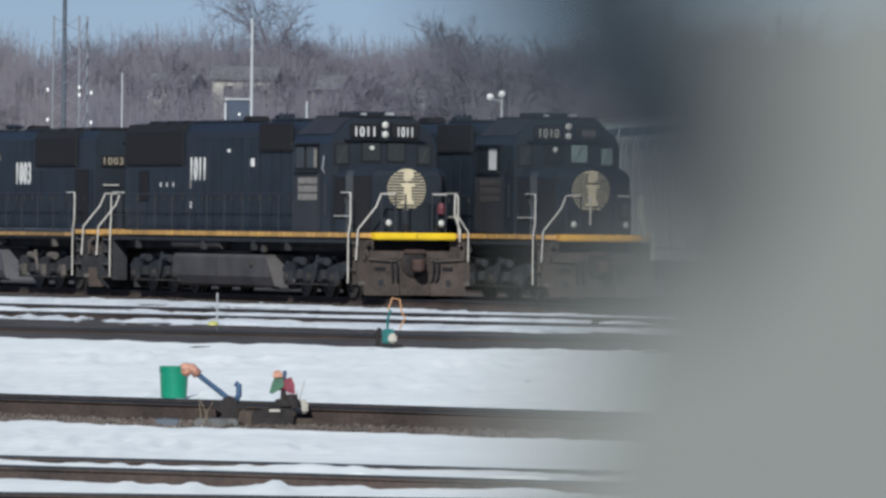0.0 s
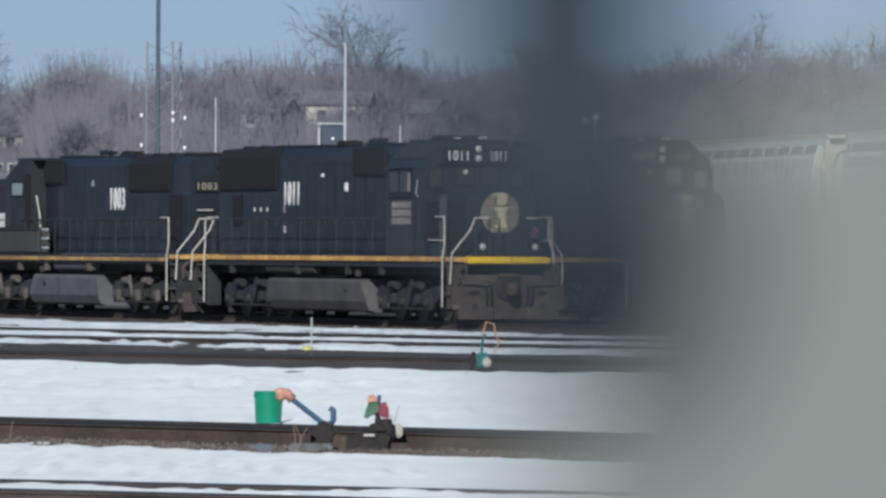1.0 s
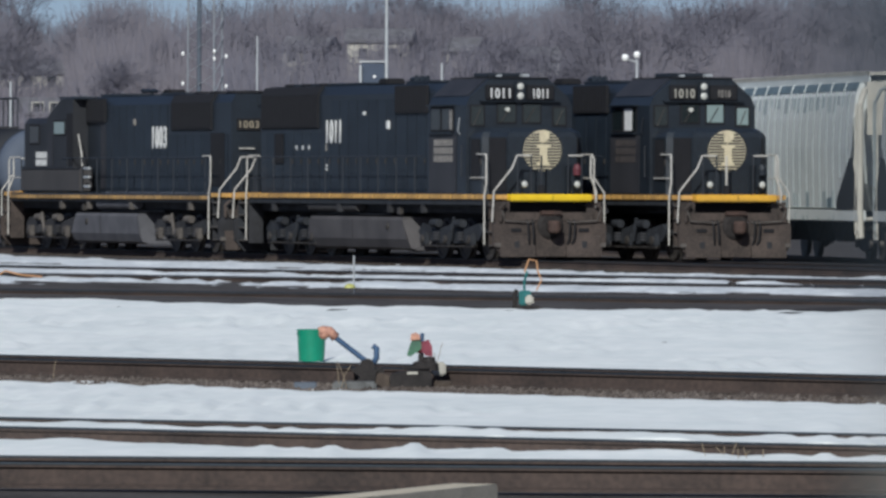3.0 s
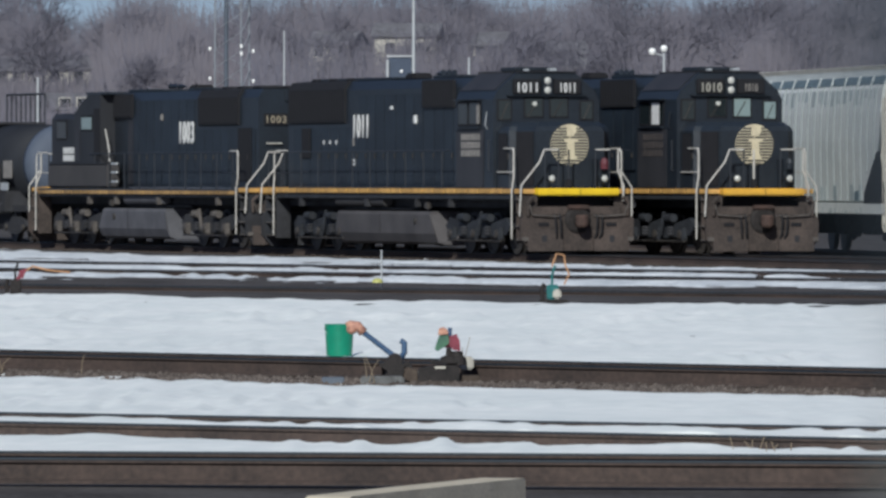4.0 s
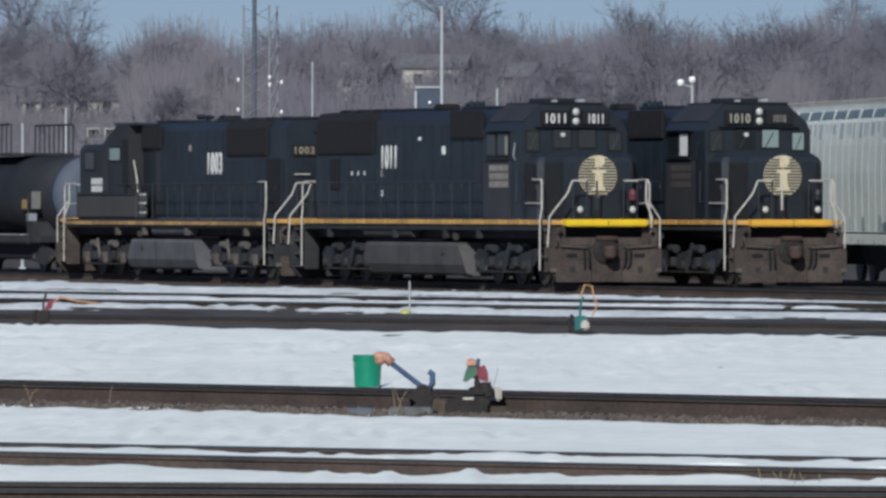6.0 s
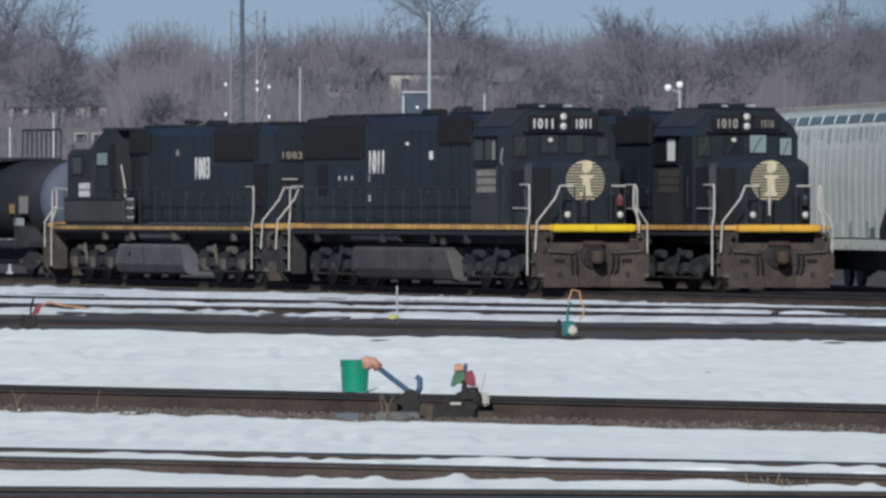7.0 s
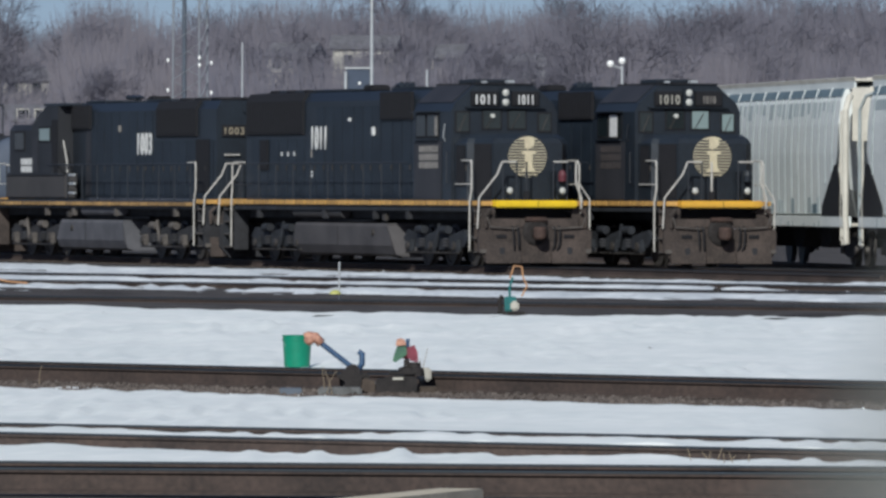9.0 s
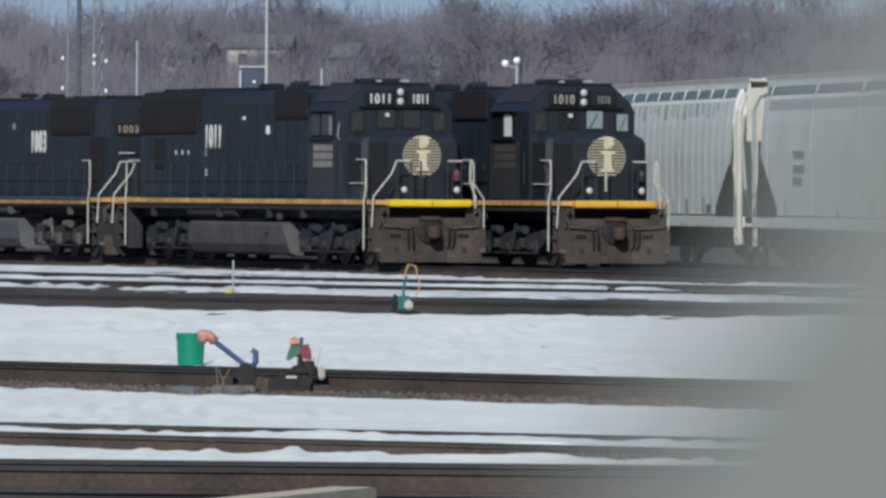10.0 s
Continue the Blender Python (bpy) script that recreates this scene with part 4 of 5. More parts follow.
def hopper_car(m, label, ribs=15):
    """A covered hopper, from its front end at x = 0 backwards."""
    H = thing("covered_hopper_car", m, label, "freight car", "pale covered hopper cars")
    l = 19.8
    half = [(1.30, 1.32), (1.57, 1.40), (1.585, 2.2), (1.60, 3.0), (1.57, 3.75), (1.50, 4.36), (1.37, 4.66), (0.9, 4.76), (0.0, 4.80)]
    sec = [(-y, z) for y, z in half] + [(y, z) for y, z in reversed(half[:-1])]
    body = prism(sec, -l + 1.2, -1.2)
    for v in body.verts:
        if v.co.z < 2.7:
            k = 1.7 * (2.7 - v.co.z) / 1.4
            v.co.x += -k if v.co.x > -5 else k
    part("body", body, HOPPER, H, "pale grey curved hopper body", smooth=False)
    for s in (-1, 1):
        part("side_sill", boxed(-l + 0.25, -0.25, s * 1.42, s * 1.62, 1.05, 1.34, 0.02), HOPPER, H, "pale side sill")
        # the shaded gap below the running board, painted as a dark band
        part("roof_edge_shade", prism([(s * 1.46, 4.48), (s * 1.475, 4.48), (s * 1.395, 4.69), (s * 1.34, 4.69)], -l + 1.3, -1.3), TEAL, H, "dark blue-grey band painted for the shaded gap under the roof edge")
        for k in range(ribs):
            x = -l + 1.9 + k * (l - 3.8) / (ribs - 1)
            low = 1 if 2.9 < -x < l - 2.9 else 2
            pts = [(x, s * (y + 0.012), z) for y, z in half[low:7]]
            part("rib", bar(pts, 0.018, 5), RIBSHADE, H)
            if k % 2 or ribs < 10:
                part("bracket", prism([(s * 1.455, 4.47), (s * 1.495, 4.47), (s * 1.415, 4.70), (s * 1.36, 4.70)], x - 0.035, x + 0.035), HOPPER, H)
        part("roof_fascia", boxed(-l + 0.5, -0.5, s * 1.24, s * 1.29, 4.66, 4.86, 0.01), HOPPER, H, "pale fascia under the running board")
        part("running_board", boxed(-l + 0.4, -0.4, s * 0.55, s * 1.29, 4.862, 4.93, 0.01), HOPPER_END, H, "rusty cream running board")
        part("roof_rail", bar([(-l + 0.5, s * 1.28, 4.955), (-0.5, s * 1.28, 4.955)], 0.022, 6), HOPPER_END, H)
        for e, sg in ((0.0, -1), (-l, 1)):
            x = e + sg * 0.25
            part("corner_post", bar([(x, s * 1.55, 0.62), (x, s * 1.58, 1.3), (x, s * 1.58, 4.1), (x + sg * 0.15, s * 1.45, 4.45), (x + sg * 0.6, s * 1.1, 4.62), (x + sg * 1.1, s * 1.0, 4.66)], 0.085 if sg < 0 else 0.045, 8), HOPPER_END if sg < 0 else RIBSHADE, H, "corner post bent over to the roof, cream in front and darker grey behind")
            part("ladder_stile", bar([(x + sg * 0.45, s * 1.60, 0.7), (x + sg * 0.45, s * 1.60, 4.1)], 0.03, 6), HOPPER_END, H)
            for r in range(4):
                part("rung", bar([(x, s * 1.60, 0.8 + r * 0.37), (x + sg * 0.45, s * 1.60, 0.8 + r * 0.37)], 0.018, 5), HOPPER_END, H)
            # near-black plate that paints the shade inside the end opening
            part("opening_shade", prism([(x + sg * 0.1, 1.34), (x + sg * 2.9, 1.34), (x + sg * 2.9, 1.6), (x + sg * 1.3, 2.68), (x + sg * 0.9, 2.72)], s * 1.60, s * 1.615, "y"), GRILLE, H, "dark plate painted for the shaded opening beneath the sloping end")
            part("end_strut", bar([(x + sg * 1.2, s * 1.5, 1.34), (x + sg * 0.9, s * 1.5, 3.0)], 0.05, 6), HOPPER_END, H)
            part("stirrup", bar([(x, s * 1.58, 1.05), (x, s * 1.58, 0.6), (x + sg * 0.4, s * 1.58, 0.6), (x + sg * 0.4, s * 1.58, 1.05)], 0.025, 6), HOPPER_END, H)
        for r, (z, w) in enumerate(((2.86, 0.66), (2.50, 0.66), (2.2, 0.5))):
            part("lettering_bar", boxed(-l + 5.2, -l + 5.2 + w * 2, s * 1.612, s * 1.622, z, z + 0.17, 0), TEAL, H, "faded dark lettering")
    srng = random.Random(ribs)
    for s in (-1, 1):
        x = -l + 1.9
        while x < -2.2:
            w, lo = srng.uniform(0.08, 0.55), srng.uniform(3.98, 4.16) if srng.random() < 0.7 else 3.93
            if ribs < 10:
                w, lo = l - 4.1, 4.08
            y = 1.57 - (lo - 3.75) * 0.115
            sec = [(s * (y - 0.004), lo), (s * (y + 0.007), lo), (s * 1.511, 4.34), (s * 1.498, 4.34)]
            # shadowed band below the roof, painted as thin blue-grey plates
            part("shade_streak", prism(sec, x, x + w), STREAK, H, "blue-grey streak painted for the shadowed band below the roof")
            x += w + srng.uniform(0.03, 0.5)
        for k in range(16 if ribs > 10 else 3):
            x, w, hi = srng.uniform(-l + 3.2, -3.6), srng.uniform(0.15, 0.6), srng.uniform(1.48, 1.85)
            sec = [(s * 1.560, 1.40), (s * 1.581, 1.40), (s * 1.588, hi), (s * 1.565, hi)]
            part("low_grime", prism(sec, x, x + w), TEAL if k % 2 else STREAK, H, "dark grime above the sill")
            x, w, hi = srng.uniform(-l + 0.6, -1.2), srng.uniform(0.08, 0.4), srng.uniform(1.14, 1.30)
            part("sill_grime", boxed(x, x + w, s * 1.615, s * 1.625, 1.06, hi, 0), STREAK, H, "grime on the sill")
    for e, sg in ((0.0, -1), (-l, 1)):
        part("end_sheet", boxed(e + sg * 0.42, e + sg * 0.46, -1.36, 1.36, 3.30, 4.70, 0.01), HOPPER_END, H, "cream end sheet")
    for k in range(4):
        x = -4.6 - k * 3.55
        part("discharge_gate", prism([(x - 1.5, 1.3), (x + 1.5, 1.3), (x + 0.45, 0.5), (x - 0.45, 0.5)], -1.2, 1.2, "y"), GRIME, H, "dark discharge hopper")
    for k in range(10):
        part("roof_hatch", boxed(-2.6 - k * 1.55, -1.6 - k * 1.55, -0.42, 0.42, 4.90, 5.0, 0.03), HOPPER_END, H)
    part("hatch_coaming", boxed(-l + 1.5, -1.5, -0.54, 0.54, 4.70, 4.895, 0.01), HOPPER, H, "long pale hatch coaming")
    part("centre_sill", boxed(-l + 0.1, -0.1, -0.35, 0.35, 0.85, 1.2, 0.02), GRIME, H)
    for e, sg in ((0.0, 1), (-l, -1)):
        part("coupler", boxed(e - sg * 0.1, e + sg * 0.55, -0.13, 0.13, 0.76, 1.0, 0.04), IRON, H)
        part("end_platform", boxed(e - sg * 1.6, e - sg * 0.15, -1.42, 1.42, 1.08, 1.16, 0.01), HOPPER_END, H)
    car_truck(H, -1.9)
    car_truck(H, -l + 1.9)
    return H


hopper_car(hopper_line(0), "pale grey covered hopper car with ribbed curved sides", 19)
hopper_car(hopper_line(21.1), "pale grey covered hopper car with faded lettering blocks", 4)


def tank_car(m):
    T = thing("tank_car", m, "black tank car with one end painted blue-grey for the light on it, behind the locomotives", "freight car")
    l, r, zc = 15.5, 1.24, 2.44
    part("tank", lathe([(r, -l + 0.6), (r, -0.62)], 40, "x", (0, 0, zc)), TANKBLACK, T, "black cylindrical tank", smooth=True)
    part("tank_head", lathe([(r, -0.62), (r * 0.985, -0.42), (r * 0.90, -0.24), (r * 0.7, -0.1), (r * 0.4, -0.03), (0.0, 0.0)], 40, "x", (0, 0, zc)), TANKEND, T, "domed tank end, painted blue-grey for the light on it", smooth=True)
    part("tank_head", lathe([(r, -l + 0.6), (r * 0.9, -l + 0.24), (r * 0.6, -l + 0.06), (0.0, -l)], 40, "x", (0, 0, zc)), TANKBLACK, T, smooth=True)
    part("platform", boxed(-9.6, -5.4, -1.05, 1.05, zc + r + 0.02, zc + r + 0.10, 0.01), GRIME, T)
    for s in (-1, 1):
        for k in range(9):
            part("railing_post", bar([(-9.5 + k * 0.5, s * 1.03, zc + r + 0.1), (-9.5 + k * 0.5, s * 1.03, zc + r + 1.0)], 0.03, 6), DARK_RAILING, T)
        part("railing", bar([(-9.5, s * 1.03, zc + r + 1.0), (-5.5, s * 1.03, zc + r + 1.0)], 0.035, 6), DARK_RAILING, T)
        part("side_sill", boxed(-l, 0.0, s * 1.0, s * 1.15, 0.95, 1.15, 0.01), GRIME, T)
        part("placard", boxed(-3.6, -3.1, s * 1.25, s * 1.27, 2.0, 2.3, 0.005), YELLOW_WORN, T, "yellow placard")
        part("placard", boxed(-2.6, -1.7, s * 1.25, s * 1.27, 2.0, 2.55, 0.005), GREYLET, T, "pale grey placard")
        part("placard_frame", boxed(-3.1, -2.1, s * 1.25, s * 1.27, 1.62, 1.86, 0.005), GALV, T)
        part("bolster", boxed(-2.4, -2.0, s * 0.2, s * 1.4, 0.95, 1.6, 0.02), GRIME, T)
        part("ladder", bar([(-2.9, s * 1.28, 0.9), (-2.9, s * 1.28, 2.5)], 0.03, 6), GRIME, T)
    # added dark block that hides the bright ground below the tank
    part("gap_filler", boxed(-l + 3.4, -3.2, -0.8, 0.8, 0.40, 0.94, 0.05), GRILLE, T, "dark block added to close the gap under the tank")
    part("coupler", boxed(-0.2, 0.9, -0.13, 0.13, 0.76, 1.0, 0.04), IRON, T)
    part("centre_sill", boxed(-l, 0.3, -0.3, 0.3, 0.8, 1.1, 0.02), GRIME, T)
    car_truck(T, -1.9)
    car_truck(T, -l + 1.9)


tank_car(yard(-44.5, 0.22))


# ---- woods on the hill ----
def cones(p0, p1, r0, r1, sides=3):
    """Many tapered sticks as one pair of arrays."""
    d = p1 - p0
    d = d / np.maximum(np.linalg.norm(d, axis=1, keepdims=True), 1e-6)
    ref = np.where(np.abs(d[:, 2:3]) > 0.9, np.array([[1.0, 0, 0]]), np.array([[0, 0, 1.0]]))
    a = np.cross(d, ref)
    a /= np.linalg.norm(a, axis=1, keepdims=True)
    b = np.cross(d, a)
    vs = []
    for p, r in ((p0, r0), (p1, r1)):
        for j in range(sides):
            t = 2 * math.pi * j / sides
            vs.append(p + (a * math.cos(t) + b * math.sin(t)) * r[:, None])
    n = len(p0)
    verts = np.stack(vs, 1).reshape(-1, 3)
    base = np.arange(n)[:, None] * (2 * sides)
    faces = np.concatenate([base + np.array([[j, (j + 1) % sides, sides + (j + 1) % sides, sides + j]]) for j in range(sides)], 0)
    return verts, faces


def grow(seed, height, spread):
    """Sticks of a bare tree: trunk and limbs, then twigs."""
    rng = np.random.default_rng(seed)
    limbs, twigs = [], []
    level, tips = [], []
    p, d = np.zeros(3), np.array([0.0, 0, 1])
    fork = height * rng.uniform(0.22, 0.34)
    top = np.array([rng.normal(0, 0.2), rng.normal(0, 0.2), fork])
    limbs.append((p, top, height * 0.012, height * 0.009))
    for i in range(rng.integers(4, 7)):
        az = 2 * math.pi * (i + rng.uniform(-0.3, 0.3)) / 5
        up = rng.uniform(0.7, 1.5)
        level.append((top * rng.uniform(0.8, 1.0), np.array([math.cos(az) * spread, math.sin(az) * spread, up]), height * 0.0055, height * rng.uniform(0.2, 0.30)))
    for depth in range(4):
        nxt = []
        for base, dr, r, ln in level:
            dr = dr / np.linalg.norm(dr)
            mid = base + dr * ln * 0.5 + rng.normal(0, 0.04, 3) * ln
            dr2 = dr + np.array([0, 0, 0.16]) + rng.normal(0, 0.14, 3)
            end = mid + dr2 / np.linalg.norm(dr2) * ln * 0.5
            store = limbs if depth < 2 else twigs
            if depth < 3:
                store.append((base, mid, r, r * 0.8))
                store.append((mid, end, r * 0.8, r * 0.55))
            else:
                store.append((base, end, r, r * 0.5))
                tips.append((end, end - base))
            kids = (4, 4, 5, 0)[depth]
            for k in range(kids):
                f = rng.uniform(0.35, 1.0)
                at = mid + (end - mid) * max(0, (f - 0.5) * 2) if f > 0.5 else base + (mid - base) * f * 2
                nd = dr2 / np.linalg.norm(dr2) + rng.normal(0, 0.55, 3)
                nxt.append((at, nd, max(r * 0.55, 0.018), ln * rng.uniform(0.55, 0.8)))
        level = nxt
    # fine spray at the ends
    for e, dr in tips:
        for k in range(rng.integers(1, 4)):
            nd = dr / max(np.linalg.norm(dr), 1e-3) + rng.normal(0, 0.5, 3)
            twigs.append((e, e + nd / np.linalg.norm(nd) * rng.uniform(0.5, 1.3), 0.020, 0.008))
    def pack(rows):
        return (np.array([r[0] for r in rows]), np.array([r[1] for r in rows]), np.array([r[2] for r in rows]), np.array([r[3] for r in rows]))
    return pack(limbs), pack(twigs)


KINDS = []
for k in range(7):
    limbs, twigs = grow(40 + k, 1.0 * (10.5 + 0.7 * k), 0.55 + 0.12 * (k % 3))
    KINDS.append((cones(*limbs, sides=5), cones(*twigs, sides=3)))


def hill_at(x, y):
    return float(hill(np.array([[float(x)]]), np.array([[float(y)]]))[0, 0])


masters = []
for k, (lv, tv) in enumerate(KINDS):
    t = thing("tree", pose(-80 + 23 * k, 1050, hill_at(-80 + 23 * k, 1050) - 0.2), "bare winter tree on the hillside, tinted blue-violet for haze", "tree", "bare trees on the hill")
    mesh_ob("trunk", lv[0].tolist(), lv[1].tolist(), HAZED_BARK, t)
    mesh_ob("crown", tv[0].tolist(), tv[1].tolist(), HAZED_TWIG, t, "bare twiggy crown")
    masters.append(t)

rng = random.Random(11)
HOUSE_SPOTS = [(-42, 850, 9), (-10, 850, 6), (-1.5, 880, 9), (7.5, 860, 5), (15, 870, 5), (-28, 700, 12)]


def clear_of_houses(x, y):
    return all(not (abs(x - hx * y / hy) < w and y < hy + 6 and y > hy - 170) for hx, hy, w in HOUSE_SPOTS)


count = 0
while count < 118:
    y = rng.uniform(640, 1090)
    x = rng.uniform(-1, 1) * (0.082 * y + 12)
    if not clear_of_houses(x, y) and rng.random() < 0.35:
        continue
    s = rng.uniform(0.72, 1.12)
    c = copy_thing(masters[count % 7], pose(0, 0, 0))
    c.matrix_basis = pose(x, y, hill_at(x, y) - 0.2, 0, 0, rng.uniform(0, 360)) @ Matrix.Diagonal((s * 1.15, s * 1.15, s, 1))
    count += 1
# a few tall trees that stand out on the skyline
for px, s in ((20, 1.45), (115, 1.35), (700, 1.3), (790, 1.55), (830, 1.35), (905, 1.1), (1110, 1.45), (1150, 1.2), (1400, 1.3), (1500, 1.45), (1530, 1.25), (1700, 1.3), (-90, 1.3), (-200, 1.3), (1850, 1.2)):
    y = 1010 + (px % 7) * 9
    x = spot(px, y)
    c = copy_thing(masters[px % 7], pose(0, 0, 0))
    c.matrix_basis = pose(x, y, hill_at(x, y) - 0.2, 0, 0, px * 3.7) @ Matrix.Diagonal((s, s, s, 1))

# the rest of the woods, joined
allv, allf, off = [], [], 0
nr = np.random.default_rng(5)
for i in range(48):
    y = nr.uniform(820, 1100)
    x = nr.uniform(-1, 1) * (0.085 * y + 14)
    if not clear_of_houses(x, y):
        continue
    s, a = nr.uniform(0.7, 1.05), nr.uniform(0, 6.28)
    v, f = KINDS[i % 7][1]
    r = np.array([[math.cos(a), -math.sin(a), 0], [math.sin(a), math.cos(a), 0], [0, 0, 1]])
    allv.append(v @ r.T * s + np.array([x, y, hill_at(x, y) - 0.2]))
    allf.append(f + off)
    off += len(v)
w = mesh_ob("far_woods", np.concatenate(allv).tolist(), np.concatenate(allf).tolist(), HAZED_TWIG)
tagged(w, "dense bare woods covering the hillside", "woods", kind="stuff")

# slender saplings that close the gaps between the crowns
n = 110000
by = nr.uniform(640, 1095, n)
bx = nr.uniform(-1, 1, n) * (0.072 * by + 6)
bz = hill(bx[None, :], by[None, :])[0]
ht = nr.uniform(4.0, 9.5, n) * (0.80 + 0.34 * lattice(bx / 6, by / 60, 41)) * np.where(by > 960, 1.30, 0.95)
ht = np.where((by < 885) & np.array([not clear_of_houses(a, b) for a, b in zip(bx, by)]), ht * 0.46, ht)
p0 = np.stack([bx, by, bz - 0.1], 1)
p1 = p0 + np.stack([nr.normal(0, 1.3, n), nr.normal(0, 1.3, n), ht], 1)
v, f = cones(p0, p1, nr.uniform(0.022, 0.045, n), np.full(n, 0.015), 3)
tagged(mesh_ob("sapling_thicket", v.tolist(), f.tolist(), HAZED_BRUSH), "dense leafless saplings on the hillside", "woods", kind="stuff")

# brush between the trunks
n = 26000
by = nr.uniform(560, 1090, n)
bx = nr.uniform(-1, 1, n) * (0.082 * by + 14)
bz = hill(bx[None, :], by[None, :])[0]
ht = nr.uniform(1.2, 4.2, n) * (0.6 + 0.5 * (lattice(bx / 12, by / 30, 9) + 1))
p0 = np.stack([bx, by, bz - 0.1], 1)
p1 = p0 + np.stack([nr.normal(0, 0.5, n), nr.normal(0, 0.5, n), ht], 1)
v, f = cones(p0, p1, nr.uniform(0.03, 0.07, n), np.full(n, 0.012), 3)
tagged(mesh_ob("undergrowth", v.tolist(), f.tolist(), HAZED_BRUSH), "leafless brush and saplings on the slope", "brush", kind="stuff")


# ---- houses on the hill ----
def house(px, dist, w, d, h, pale, label):
    x = spot(px, dist)
    H = thing("house", pose(x, dist, hill_at(x, dist) + 0.7, 0, 0, (px * 13) % 40 - 20), label, "house", "houses among the trees")
    sid = SIDING if pale else SIDING_GREY
    part("wall", boxed(-w / 2, w / 2, -d / 2, d / 2, -1.5, h, 0.02), sid, H)
    part("roof", prism([(-d / 2 - 0.4, h), (d / 2 + 0.4, h), (d / 2 + 0.4, h + 0.15), (0, h + 1.5), (-d / 2 - 0.4, h + 0.15)], -w / 2 - 0.4, w / 2 + 0.4), ROOFING, H, "grey roof dusted with snow")
    n = max(2, int(w / 2.2))
    for i in range(n):
        cx = -w / 2 + (i + 0.5) * w / n
        for z in ([1.0] if h < 4 else [0.8, 3.4]):
            win = part("window", boxed(cx - 0.55, cx + 0.55, -d / 2 - 0.05, -d / 2 - 0.01, z, z + 1.3, 0.01), SIDING, H)
            part("pane", boxed(cx - 0.45, cx + 0.45, -d / 2 - 0.06, -d / 2 - 0.051, z + 0.1, z + 1.2, 0), GLASS, win)
    part("door", boxed(-0.5, 0.5, -d / 2 - 0.06, -d / 2 - 0.004, -0.6, 0.6, 0.01), SIGNBLUE, H)


house(135, 850, 5.0, 7, 2.4, True, "low pale house half hidden by bare trees")
house(45, 840, 3.0, 7, 2.2, True, "small pale house half hidden by bare trees")
house(628, 850, 4.2, 6, 4.6, True, "cream two-storey house behind bare trees")
house(752, 880, 6.4, 7, 5.2, True, "large cream house behind bare trees")
house(905, 860, 2.8, 6, 4.4, True, "narrow pale house behind bare trees")
house(1030, 870, 3.4, 6, 3.6, False, "grey house behind bare trees")
house(262, 720, 4.2, 8, 1.5, False, "low grey shed with snow on its roof")
house(150, 715, 3.0, 8, 1.2, False, "low grey outbuilding at the foot of the hill")
house(860, 760, 0.9, 3, 3.6, True, "narrow white hut at the foot of the hill")


# trees in front of the houses
for px, dist in ((110, 790), (150, 770), (615, 800), (640, 780), (655, 812), (730, 830), (765, 815), (790, 840), (745, 790), (900, 815), (915, 800), (1022, 820), (1040, 800), (45, 790)):
    x, s = spot(px, dist), 0.62 + (px % 5) * 0.06
    c = copy_thing(masters[px % 7], pose(0, 0, 0))
    c.matrix_basis = pose(x, dist, hill_at(x, dist) - 0.2, 0, 0, px * 7.3) @ Matrix.Diagonal((s, s, s, 1))


# ---- masts and poles behind the trains ----
def pole(px, dist, h, r, material, label, heads=(), arm=0.0):
    x = spot(px, dist)
    P = thing("light_mast", pose(x, dist, -0.2), label, "mast")
    part("pole", bar([(0, 0, 0), (0, 0, h * 0.5), (0, 0, h)], r, 10, r * 0.6), material, P)
    part("base", boxed(-r * 2, r * 2, -r * 2, r * 2, 0, 0.25, 0.03), GALV, P)
    for hx, hz in heads:
        part("lamp_arm", bar([(0, 0, hz - 0.15), (hx, 0, hz - 0.05)], 0.03, 6), material, P)
        part("lamp_head", lathe([(0.0, -0.12), (0.09, -0.10), (0.13, 0.0), (0.09, 0.10), (0.0, 0.12)], 12, "z", (hx, -0.05, hz)), LAMPWHITE, P, "white lamp head")
    return P


pole(762, 300, 9.4, 0.085, GALV, "tall pale steel light mast")
pole(533, 310, 7.6, 0.05, GALV, "slim pale steel pole")
pole(1205, 290, 6.6, 0.07, GALV, "lamp mast with two white round heads", [(-0.4, 6.55), (0.0, 6.65)])
pole(97, 285, 5.6, 0.06, GALV, "pale post behind the tank car")
pole(20, 285, 5.1, 0.06, GALV, "pale post behind the tank car")
pole(860, 420, 8.2, 0.09, GALV, "pale post at the foot of the hill")
pole(716, 300, 6.4, 0.09, GALV, "short white post beside a dark cabinet")

x = spot(738, 300)
C = thing("equipment_cabinet", pose(x, 300.4, -0.2), "dark blue cabinet on a raised platform", "cabinet")
part("body", boxed(-0.42, 0.42, -0.3, 0.3, 5.4, 6.5, 0.03), SIGNBLUE, C)
part("roof", boxed(-0.47, 0.47, -0.35, 0.35, 6.502, 6.56, 0.01), GALV, C)
part("dial", lathe([(0.0, -0.33), (0.05, -0.33), (0.05, -0.301), (0.0, -0.301)], 12, "y", (0.05, 0, 6.0)), LAMPWHITE, C)
for sx in (-0.35, 0.35):
    part("leg", boxed(sx - 0.05, sx + 0.05, -0.05, 0.05, 0, 5.4, 0.01), MAST_DARK, C)

